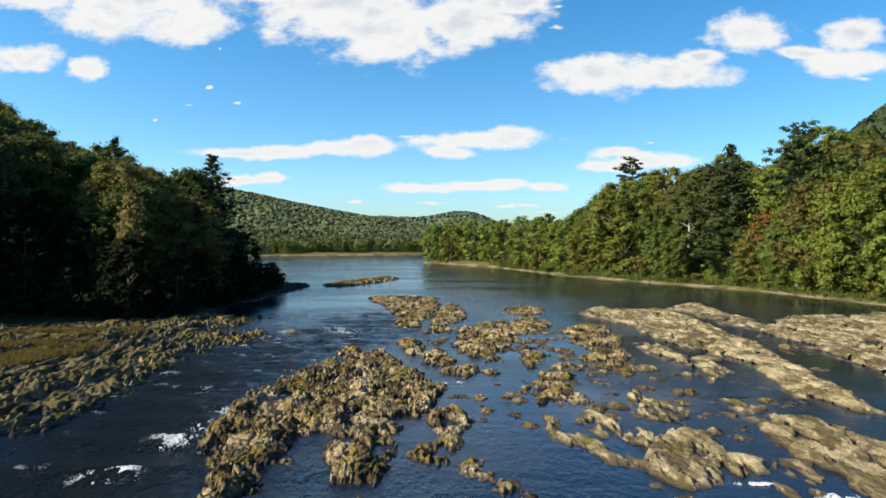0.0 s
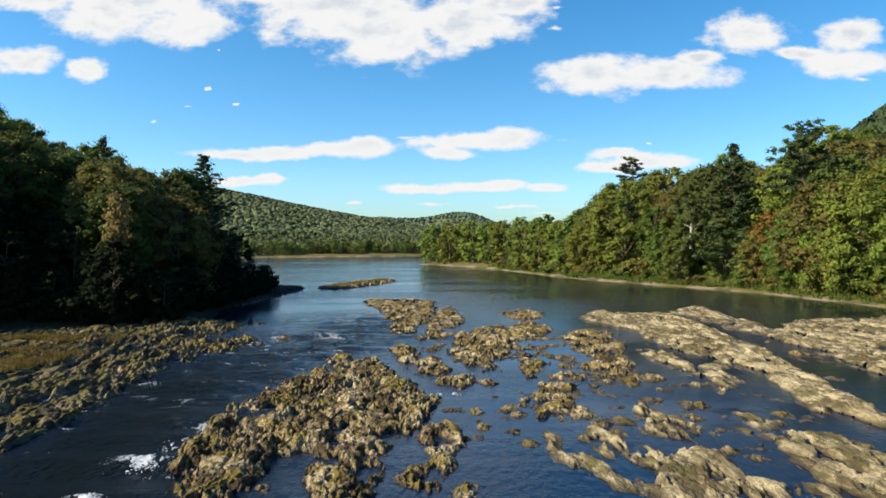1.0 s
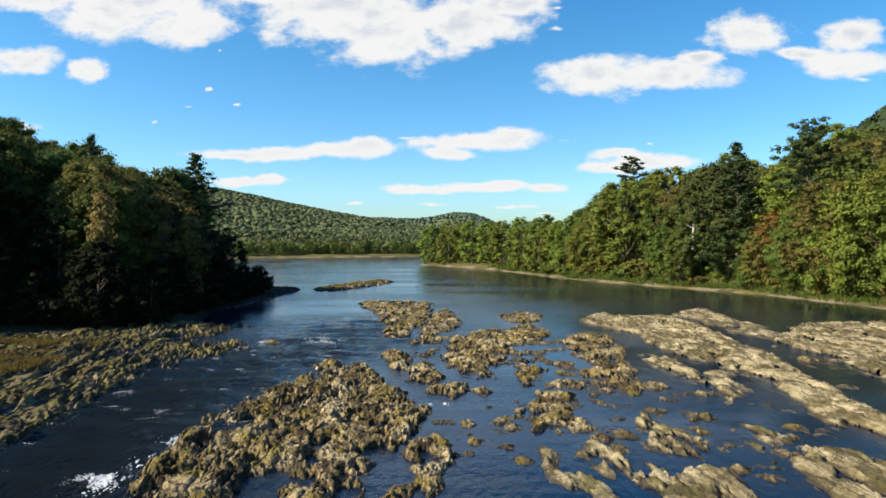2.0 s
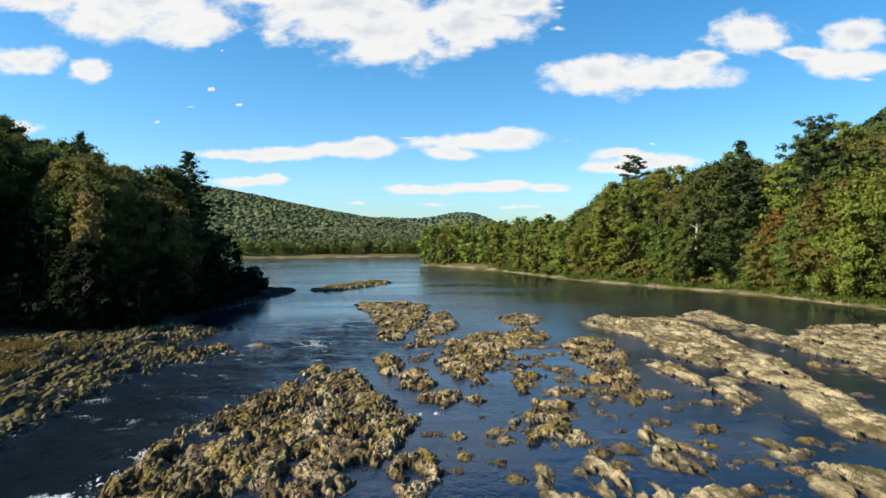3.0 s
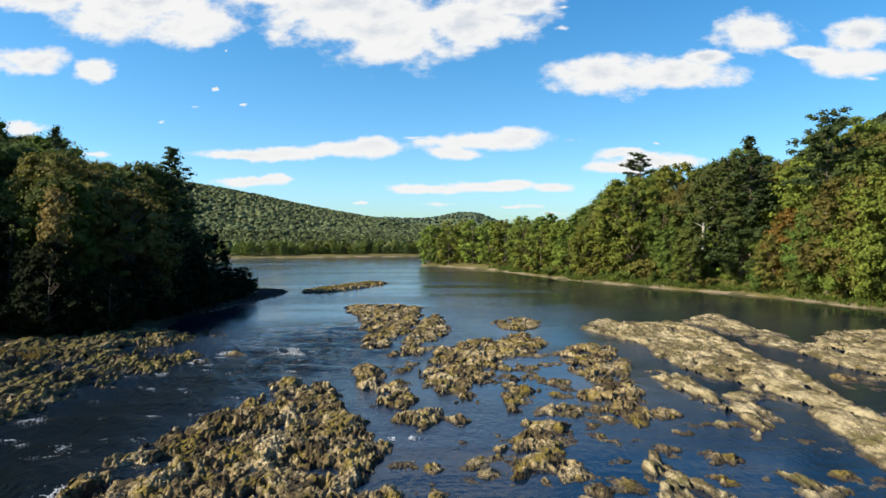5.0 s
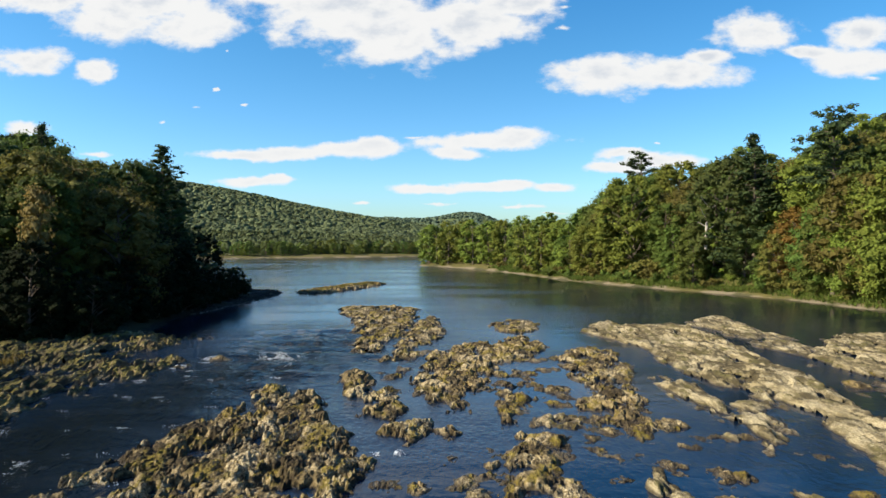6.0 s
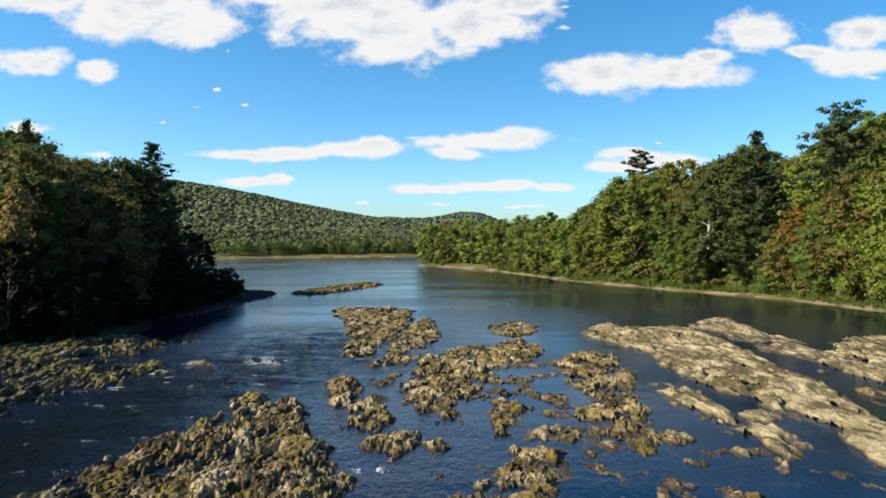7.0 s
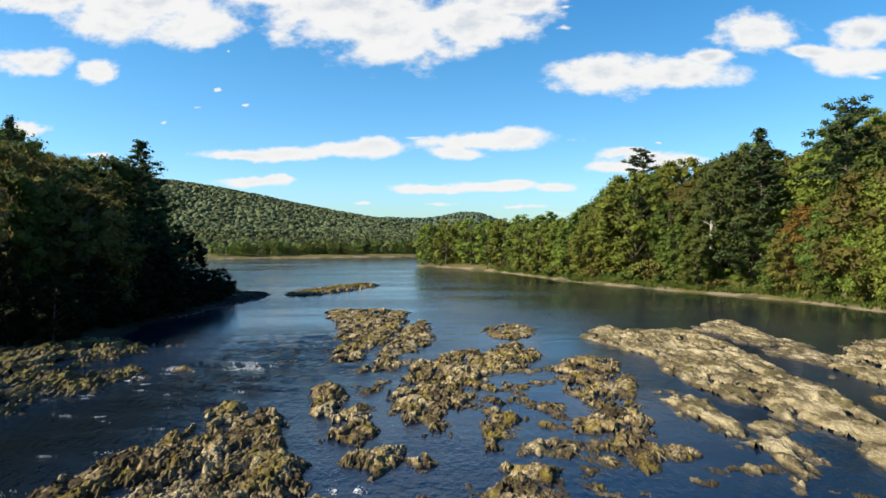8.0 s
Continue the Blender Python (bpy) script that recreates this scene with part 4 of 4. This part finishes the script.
outcrop("rock_outcrop", "craggy brown rocks standing in still water", 126, plan=[(-1.2, 28.2), (-0.9, 29.8), (-0.2, 30.2), (-0.1, 31.8), (0.4, 32), (0.7, 30), (0.7, 30.1), (0.1, 28.5), (-0.3, 27.5), (-1.2, 28.2)],
        top=0.58, cell=0.06, crag=0.4, grow=0.32, ragged=0.35)
outcrop("rock_outcrop", "low brown rock in dark water", 139, plan=[(0.8, 26.7), (1.2, 27.2), (1.7, 26.1), (1.7, 25.9), (1.2, 25.9), (0.9, 26.6)],
        top=0.48, cell=0.05, crag=0.33, grow=0.32, ragged=0.25)
outcrop("rock_outcrop", "low brown rock in dark water", 152, plan=[(1.8, 25.4), (2.3, 26.1), (2.5, 24.9), (2.9, 23.4), (2.7, 23.4), (2.2, 24.1), (1.8, 25)],
        top=0.48, cell=0.05, crag=0.33, grow=0.32, ragged=0.25)
outcrop("rock_outcrop", "flat brown rock island in the river", 165, plan=[(-11.3, 102.3), (-10.1, 106.4), (-4.2, 106.2), (-0.8, 102.5), (-0.9, 93.7), (-0.5, 79.3), (-1.8, 75.5), (-2.5, 70), (-3.6, 67.7), (-4.4, 68.2), (-5.4, 78.4), (-7.2, 88.1), (-10, 97.3)],
        top=0.48, cell=0.15, crag=0.33, ragged=0.7, split=4)
outcrop("rock_outcrop", "flat brown rock island in the river", 178, plan=[(-0.3, 87.9), (1, 93.4), (2.3, 91.2), (2.4, 76.6), (1.6, 73.6), (0.3, 70.5), (-0.8, 67.6), (-1.4, 71.5), (-0.5, 78.6)],
        top=0.48, cell=0.14, crag=0.33, ragged=0.6, split=4)
outcrop("rock_outcrop", "low brown rocks awash beside the rock island", 191, plan=[(-0.1, 68.2), (1.7, 69.2), (1.7, 67.1), (-0.2, 64.9), (-2, 63.9), (-1.9, 67.2)],
        top=0.31, cell=0.11, crag=0.33, ragged=0.6)
outcrop("rock_outcrop", "low tan rock island in mid-river", 204, plan=[(7.6, 86.7), (9.8, 89.9), (12.2, 88.9), (12.6, 86.6), (12.1, 81.5), (9.5, 79), (8.2, 80.1), (7.7, 83.5)],
        top=0.48, cell=0.14, crag=0.24, ragged=0.5)
outcrop("rock_outcrop", "broken brown rock outcrop in mid-river", 217, plan=[(1.4, 64.4), (2.1, 68.4), (4, 71.4), (5.8, 72.5), (7.6, 73.9), (8.8, 76.7), (10.2, 75.7), (11.4, 70.7), (10.2, 67.9), (8.8, 64.3), (7.9, 65.7), (6.9, 62.3), (5.8, 58.7), (5.5, 54.6), (4.4, 52.9), (4.2, 49.4), (3.5, 49.4), (2.8, 51.8), (1.9, 51.5), (1.2, 54.6), (1, 59)],
        top=0.53, cell=0.08, crag=0.4, ragged=0.65, split=5)
outcrop("rock_outcrop", "craggy brown rock tip at the foot of an outcrop", 230, plan=[(2, 47.3), (2.7, 47), (3.4, 45.9), (3.6, 44.8), (3.1, 45), (2.4, 46.5)],
        top=0.48, cell=0.07, crag=0.33, grow=0.32, ragged=0.35)
outcrop("rock_outcrop", "broken rubble rocks in shallow water", 243, plan=[(6.4, 60.5), (7.3, 61.5), (8, 60.6), (7.9, 58.8), (7, 58.4), (6.5, 59.7)],
        top=0.42, cell=0.09, crag=0.33, ragged=0.5, split=2)
outcrop("rock_outcrop", "broken rubble rocks in shallow water", 256, plan=[(5.6, 54.2), (6.6, 56), (8, 54), (8.3, 52.5), (7.4, 50.7), (6.5, 48.9), (6.2, 46.9), (5.4, 46.5), (4.9, 48.1), (5.6, 50.3), (5.8, 53.1)],
        top=0.42, cell=0.08, crag=0.37, ragged=0.6, split=2)
outcrop("rock_outcrop", "broken rubble rocks in shallow water", 269, plan=[(8.5, 56.1), (9.8, 55.5), (10.4, 54.9), (10.4, 53.9), (9.5, 53.8), (8.6, 54.9)],
        top=0.31, cell=0.08, crag=0.24, ragged=0.5, split=2)
outcrop("rock_outcrop", "broken rubble rocks in shallow water", 282, plan=[(8, 52.6), (8.9, 52.3), (9.6, 50.8), (9.4, 50.4), (8.6, 51.2)],
        top=0.31, cell=0.08, crag=0.24, ragged=0.5, split=2)
outcrop("rock_outcrop", "broken rubble rocks in shallow water", 295, plan=[(7.1, 47.8), (8.2, 49.1), (9.2, 49), (9.1, 47.6), (8.2, 46.9), (7.2, 46.5), (6.8, 46.9)],
        top=0.42, cell=0.07, crag=0.33, ragged=0.5, split=2)
outcrop("rock_outcrop", "rounded brown rock knob in the river", 308, plan=[(7, 44.9), (7.7, 45.3), (8.3, 44.7), (8.4, 44.4), (8, 43.5), (7.1, 43.8), (6.6, 44.8)],
        top=0.53, cell=0.07, crag=0.33, grow=0.32, ragged=0.35)
outcrop("rock_outcrop", "rounded brown rock knob in the river", 321, plan=[(5.9, 42.5), (6.7, 43.3), (7.2, 42.7), (7.4, 41.7), (7, 40.7), (5.7, 40.7), (5.5, 42)],
        top=0.58, cell=0.07, crag=0.33, grow=0.32, ragged=0.35)
outcrop("rock_outcrop", "knobbly tan rock outcrop in mid-river", 334, plan=[(11.6, 65.9), (12.7, 68.7), (14.4, 70.9), (15.3, 69.9), (16.1, 68.8), (16, 67.8), (15.9, 65.2), (16.1, 62.1), (15.1, 58.5), (14.1, 56.4), (13.9, 53.3), (13.8, 51.2), (13.4, 49.3), (13.3, 47.6), (12.8, 45.7), (12, 43.7), (11.6, 44.7), (11.4, 46.8), (10.7, 47.6), (10.2, 49.3), (10.1, 51.7), (11.5, 52.8), (12.4, 54.2), (12.1, 57.1), (11.1, 58.6), (11.1, 62.8)],
        top=0.48, cell=0.08, crag=0.37, ragged=0.6, split=5)
outcrop("rock_outcrop", "low knobbly tan rocks in shallow water", 347, plan=[(9.4, 46), (10.2, 46.3), (10.9, 46.2), (10.7, 44.7), (9.9, 44.7), (9.6, 45.8)],
        top=0.37, cell=0.07, crag=0.24, ragged=0.5)
outcrop("rock_outcrop", "dark craggy rock beside fast water", 360, plan=[(-3.5, 56.8), (-3.6, 59), (-2.9, 60.1), (-1.9, 57.7), (-2, 56.5), (-1.9, 52.9), (-2.4, 52.9), (-3.2, 56.1)],
        top=0.69, cell=0.075, crag=0.4, grow=0.32, ragged=0.4, split=2)
outcrop("rock_outcrop", "dark craggy rock beside fast water", 373, plan=[(-1.5, 48.7), (-1.4, 53.3), (-0.5, 55.2), (0.4, 50.8), (0.6, 50.3), (0.5, 48), (-0.5, 47.7), (-1.4, 49)],
        top=0.63, cell=0.07, crag=0.43, ragged=0.5, split=2)
outcrop("rock_outcrop", "dark craggy rock beside fast water", 386, plan=[(-0.1, 46.2), (0.3, 47.1), (1.5, 47.1), (2.2, 47), (2.2, 45), (1.5, 43.5), (1, 43.5), (0.4, 45.1)],
        top=0.53, cell=0.065, crag=0.4, ragged=0.5, split=2)
outcrop("rock_outcrop", "low dark rock awash in fast water", 399, plan=[(-0.9, 58.2), (-0.3, 62.2), (0.2, 61.9), (0.3, 59), (-0.5, 57.9)],
        top=0.31, cell=0.08, crag=0.24, ragged=0.5)
outcrop("rock_outcrop", "broken brown rock ridge in still water", 412, plan=[(5.6, 42), (6.9, 43.8), (7.4, 41.4), (8.2, 39), (7.6, 37.1), (6.5, 36.4), (5.4, 36.6), (5.5, 39.6)],
        top=0.48, cell=0.065, crag=0.33, ragged=0.55)
outcrop("bedrock_ledge", "broad tan bedrock ledge with long grooves", 425, plan=[(16, 80.3), (18.7, 85.9), (20.4, 87.2), (21, 82.9), (23.4, 84.1), (26.4, 84.8), (27.2, 81.2), (27.5, 75.9), (27.1, 70.1), (26.3, 64.8), (26.8, 61.5), (26.3, 57.4), (26.3, 56), (25.5, 52.9), (24.6, 48.6), (24, 43.5), (23.1, 38.5), (22.4, 34.5), (20.8, 35.2), (19.8, 38.4), (20.4, 42), (21.1, 45), (21.7, 48.8), (21.2, 49.7), (20.9, 51.6), (20.6, 52.7), (21.1, 55), (19.8, 55.7), (19.4, 57.8), (18.8, 60.9), (18.6, 63.6), (19.9, 69.6), (18.4, 72.7), (17.1, 77.2)],
        top=0.61, cell=0.1, mat=BEDROCK, smooth=True, turn=13, long=2.2, ribs=0.29, crag=0.24, ragged=0.45, pool=0.07, split=9)
outcrop("bedrock_ledge", "pale bedrock ledge near the east bank", 438, plan=[(28, 84.8), (32.6, 92.2), (34.4, 91.1), (33.1, 82.5), (33.1, 79.5), (30.5, 74.7), (29.1, 76.9), (29.1, 82.1)],
        top=0.53, cell=0.14, mat=BEDROCK, smooth=True, turn=13, grow=0.25, long=2.2, ribs=0.15, crag=0.24, ragged=0.45, pool=0.07)
outcrop("bedrock_ledge", "flat pale bedrock slab awash", 451, plan=[(29.8, 73.7), (33.5, 78.8), (33.8, 74.8), (32.5, 69.1), (31.9, 66.6), (30.4, 65.4), (29.6, 67.5), (28.7, 70.1)],
        top=0.31, cell=0.13, mat=BEDROCK, smooth=True, turn=13, grow=0.25, long=2.2, ribs=0.12, crag=0.24, ragged=0.45, pool=0.07)
outcrop("bedrock_ledge", "broad pale bedrock shelf off the east bank", 464, plan=[(29.9, 64.8), (36.9, 75.6), (42.8, 77.7), (51.4, 79.3), (56.9, 80.5), (27.6, 38.1), (28.2, 43.5), (28.4, 47.3), (29.6, 51.4), (30, 56.2), (30, 60), (30.6, 63.8)],
        top=0.56, cell=0.13, mat=BEDROCK, smooth=True, turn=13, long=2.2, ribs=0.26, crag=0.24, ragged=0.45, pool=0, split=4)
outcrop("bedrock_ledge", "narrow tan bedrock ledge in the river", 477, plan=[(16, 57.3), (17, 58.9), (17.6, 56.8), (18.2, 55.4), (18.2, 52.4), (18.2, 50.7), (18.1, 49.7), (17.2, 49.3), (16.5, 50.2), (16.2, 51.7), (16.3, 55.1), (16.1, 57.2)],
        top=0.48, cell=0.085, mat=BEDROCK, smooth=True, turn=13, grow=0.25, long=2.2, ribs=0.18, crag=0.24, ragged=0.45, pool=0.07, split=2)
outcrop("bedrock_ledge", "tan bedrock ridge with layered slabs", 490, plan=[(16.8, 47.4), (18.6, 49.5), (19, 48.4), (18.8, 46), (17.6, 43.5), (17, 43.1), (16.9, 44.1), (16.2, 44.7), (17.1, 46.8)],
        top=0.53, cell=0.08, mat=BEDROCK, smooth=True, turn=13, grow=0.25, long=2.2, ribs=0.18, crag=0.24, ragged=0.45, pool=0.07, split=2)
outcrop("bedrock_ledge", "small flat tan bedrock slab", 503, plan=[(19.1, 51), (20.2, 51.7), (20.5, 50.8), (20.4, 50.4), (19.2, 49.7), (18.9, 50.5)],
        top=0.42, cell=0.08, mat=BEDROCK, smooth=True, turn=13, grow=0.25, long=2.2, ribs=0.12, crag=0.24, ragged=0.45, pool=0.07)
outcrop("bedrock_ledge", "low tan bedrock rib with broken crest", 516, plan=[(4.6, 32.4), (5.3, 34.5), (5.6, 33.6), (5.3, 31.7), (4.6, 31.9)],
        top=0.42, cell=0.06, mat=BEDROCK, smooth=True, turn=13, grow=0.25, long=2.2, ribs=0.12, crag=0.24, ragged=0.3, pool=0.07)
outcrop("bedrock_ledge", "low tan bedrock rib with broken crest", 529, plan=[(5.2, 31.2), (6.2, 30.6), (6.8, 29.2), (6.9, 27.6), (8.1, 27.4), (8.5, 26), (8.4, 26.1), (7.6, 26.7), (6.8, 27.3), (6.1, 28.9), (5.4, 30.1)],
        top=0.37, cell=0.06, mat=BEDROCK, smooth=True, turn=13, grow=0.25, long=2.2, ribs=0.12, crag=0.24, ragged=0.25, pool=0.07)
outcrop("bedrock_ledge", "tan bedrock rib with pools beside it", 542, plan=[(6.3, 33.3), (7.5, 35.4), (8.1, 34.3), (8.5, 32.4), (9.3, 31.4), (9.3, 30), (8.4, 29.3), (8, 30.5), (7.2, 31.4), (6.8, 32.9)],
        top=0.48, cell=0.06, mat=BEDROCK, smooth=True, turn=13, grow=0.25, long=2.2, ribs=0.18, crag=0.24, ragged=0.45, pool=0.07, split=2)
outcrop("bedrock_ledge", "tan bedrock rib with pools beside it", 555, plan=[(9.2, 36.8), (11.2, 40.2), (11.7, 39.1), (11.9, 36.4), (12.5, 35), (12.6, 34.9), (11.4, 32.8), (10.4, 33.3), (10, 34.9), (9.7, 37.2)],
        top=0.48, cell=0.065, mat=BEDROCK, smooth=True, turn=13, grow=0.25, long=2.2, ribs=0.18, crag=0.24, ragged=0.45, pool=0.07, split=2)
outcrop("bedrock_ledge", "broad pale bedrock slab above dark water", 568, plan=[(8.1, 27.7), (9.6, 30.3), (10.9, 31.7), (11.9, 31.5), (11.5, 29.4), (11.2, 27.4), (10.9, 26.4), (9.9, 24.9), (9, 24.6), (8.5, 26.1), (8.3, 26.7), (8, 28.2)],
        top=0.58, cell=0.055, mat=BEDROCK, smooth=True, turn=13, grow=0.25, long=2.2, ribs=0.15, crag=0.24, ragged=0.35, pool=0.07, split=3)
outcrop("bedrock_ledge", "smooth tan boulder beside a small rapid", 581, plan=[(11.1, 27), (12.1, 28.3), (12.5, 27.8), (13.2, 27.6), (12.2, 26.2), (11.3, 25.9), (11.2, 26.8)],
        top=0.74, cell=0.055, mat=BEDROCK, smooth=True, turn=13, grow=0.25, long=2.2, ribs=0.06, crag=0.24, ragged=0.25, pool=0.07)
outcrop("bedrock_ledge", "small smooth tan rock awash", 594, plan=[(7.9, 24.6), (8.4, 25), (8.8, 24.5), (8.8, 24.4), (8.2, 24.6)],
        top=0.31, cell=0.055, mat=BEDROCK, smooth=True, turn=13, grow=0.25, long=2.2, ribs=0.06, crag=0.24, ragged=0.2, pool=0.07)
outcrop("bedrock_ledge", "low smooth tan rock by a small rapid", 607, plan=[(11.6, 24.3), (12.6, 24.9), (12.9, 24.2), (13.1, 24), (12.4, 23.6), (12, 24.2)],
        top=0.42, cell=0.055, mat=BEDROCK, smooth=True, turn=13, grow=0.25, long=2.2, ribs=0.06, crag=0.24, ragged=0.25, pool=0.07)
outcrop("bedrock_ledge", "small tan rock bar in the river", 620, plan=[(14.6, 37), (15.9, 37.9), (16.5, 35.4), (16.2, 35), (15.4, 35.4), (15.1, 37.1)],
        top=0.42, cell=0.07, mat=BEDROCK, smooth=True, turn=13, grow=0.25, long=2.2, ribs=0.12, crag=0.24, ragged=0.35, pool=0.07)
outcrop("bedrock_ledge", "large layered tan bedrock ridge", 633, plan=[(14.9, 31.9), (16.5, 34), (17.7, 33.5), (18, 31.2), (19.1, 29.4), (19.5, 27.4), (14.6, 20.1), (15.2, 23.4), (15, 24.2), (15, 25.7), (14.6, 26.5), (14.9, 29.1), (14.7, 30.5)],
        top=0.63, cell=0.06, mat=BEDROCK, smooth=True, turn=13, grow=0.25, long=2.2, ribs=0.2, crag=0.24, ragged=0.45, pool=0.07, split=5)
outcrop("bedrock_ledge", "low smooth tan rock by a small rapid", 646, plan=[(13.6, 27.2), (14.1, 26.8), (13.8, 25.3), (13.7, 25.2), (13.3, 25.7)],
        top=0.42, cell=0.06, mat=BEDROCK, smooth=True, turn=13, grow=0.25, long=2.2, ribs=0.12, crag=0.24, ragged=0.3, pool=0.07)
outcrop("rock_outcrop", "low rocky point at the foot of the wood, shade put into its colour", 801, plan=[(-33.2, 138), (-30, 134), (-25.5, 130.5), (-25.3, 122.8), (-26.2, 111.6), (-27.7, 100.3), (-29.4, 92.7), (-33, 92), (-33, 115)],
        top=0.99, mat=SHADE_ROCK, cell=0.2, crag=0.47, split=4)
outcrop("rock_islet", "low rock islet with yellow grass on top", 386, spines=[(-19.7, 132, -13, 152, 3.4, 3.0, 1.0)], cell=0.2, crag=0.45)
outcrop("rock_shelf", "broad brown rock shelf with dry grass along the bank", 412, spines=[(-18.1, 63.7, -22.3, 55.6, 1.6, 3, 0.8), (-22.3, 55.6, -23.3, 44.4, 3, 3.6, 0.9), (-23.3, 44.4, -23, 34.5, 3.6, 3.6, 0.9), (-23.5, 73.9, -30.4, 62.9, 3, 6, 1), (-30.4, 62.9, -36.3, 52, 7, 8, 1.2), (-29, 48.5, -32, 40.9, 5, 9, 1.2), (-41.4, 59.4, -53.2, 59.4, 8, 9, 1.3), (-25.5, 37, -26.5, 50, 3.2, 3.2, 0.7), (-26.5, 50, -27, 62, 3.2, 3, 0.7), (-22.5, 60, -24.5, 68, 2.2, 2.2, 0.6), (-25, 69, -21.5, 76, 1.8, 1.6, 0.6), (-34, 64, -27, 70, 2.6, 2.4, 0.7), (-41, 60, -35, 66, 3, 2.6, 0.7), (-50, 65, -36, 70, 4, 4, 0.9), (-36, 70, -28.5, 78, 3.6, 3, 0.8)],
        mat=SHELF_ROCK, cell=0.11, crag=0.6, size=0.9, turn=14, long=2.2, grow=0.25)
for i, (x, y, r) in enumerate([(-6.3, 27, 0.28), (1.1, 38.4, 0.35), (2.1, 38.4, 0.25), (3.7, 34.5, 0.3), (4.2, 32.8, 0.2), (4.2, 37.7, 0.3), (13.9, 46.6, 0.62), (14.4, 39.4, 0.4), (14.7, 32.2, 0.35), (12.5, 31.7, 0.3), (-3.3, 23, 0.4), (31, 59.4, 0.5), (-16.3, 62.9, 0.5), (-14.3, 65.6, 0.6), (-19.2, 76.6, 0.5), (6.6, 39.4, 0.3), (28.8, 62.2, 0.3), (29.3, 87.3, 0.5), (8.4, 57.7, 0.4), (10.4, 61.1, 0.4), (13.5, 43.5, 0.3), (15.3, 44.4, 0.3), (27.9, 55.6, 0.8), (8.6, 22.8, 0.4)]):
    outcrop("river_boulder", "small brown boulder in shallow water", 600 + 7 * i, [(x, y - 0.4 * r, x, y + 0.4 * r, r, r, 0.25 + 0.4 * r)], cell=max(0.06, r * 0.16), crag=0.24, size=0.7, ragged=0.35)
# loose stones in the shallows between the outcrops
stones = np.random.default_rng(5)
for i, (x0, x1, y0, y1, count) in enumerate([(5.0, 12.0, 42.0, 66.0, 60), (2.0, 9.0, 33.0, 45.0, 14), (8.5, 19.0, 30.0, 48.0, 44), (-2.5, 3.0, 38.0, 60.0, 8), (24.0, 33.0, 44.0, 64.0, 12)]):
    for k in range(count):
        x, y, r = stones.uniform(x0, x1), stones.uniform(y0, y1), stones.uniform(0.15, 0.5) ** 1.3 * 1.3
        outcrop("river_stone", "loose brown stone in the shallows between outcrops", 900 + 41 * i + 3 * k, [(x, y - 0.6 * r, x, y + 0.6 * r, r, r, 0.16 + 0.25 * r)], cell=max(0.07, r * 0.2), crag=0.16, size=0.6, ragged=0.5)


# ---- white water ----
def foam(name, label, patches):
    """Broken water: patches of (x, y, half width, half length, flakes) as small white flakes riding the waves."""
    r = np.random.default_rng(77)
    cen, rad = [], []
    for x, y, a, b, count in patches:
        count *= 4
        px, py = x + a * r.normal(0, 0.6, count), y + b * r.normal(0, 0.34, count)
        keep = fbm(px / 0.5, py / 0.8, 91) > -0.04
        px, py = px[keep], py[keep]
        pf = flow_at(px, py)
        pz = pf * (0.5 * fbm(px / 1.5, py / 2.6, 21, 3) + 0.10 * np.sin(py * 1.7 + 3 * fbm(px / 4, py / 4, 23)))
        cen.append(np.stack([px, py, pz + 0.03], 1))
        rad.append(r.uniform(0.015, 0.055 if count > 200 else 0.03, len(px)) * np.exp(-((px - x) / a) ** 2 * 0.4))
    return thing(name, mesh_from(name, *lumps(np.concatenate(cen), np.concatenate(rad), 0.35, r), FOAM), label, "foam", kind="stuff")


flecks = np.random.default_rng(9)
foam("foam", "white foam on the rapids of the fast channel", [
    (-12.0, 30.3, 0.9, 1.0, 260), (-13.1, 25.5, 0.7, 0.7, 220), (-12.2, 26.0, 0.5, 0.6, 120), (-11.4, 32.7, 0.6, 0.8, 120), (-11.2, 36.0, 0.8, 0.8, 120), (-14.5, 41.0, 0.6, 0.8, 50), (-18.0, 45.0, 0.7, 0.9, 50),
    (-10.0, 66.5, 1.6, 1.5, 200), (-16.6, 62.5, 0.8, 1.0, 140), (-14.8, 66.0, 0.9, 1.0, 90), (0.6, 42.5, 0.5, 0.6, 90), (11.4, 24.8, 0.6, 0.25, 120), (13.6, 23.4, 0.6, 0.6, 160)]
    + [(flecks.uniform(-20, -8), flecks.uniform(24, 68), flecks.uniform(0.3, 0.9), flecks.uniform(0.15, 0.5), int(flecks.integers(4, 14))) for _ in range(60)])
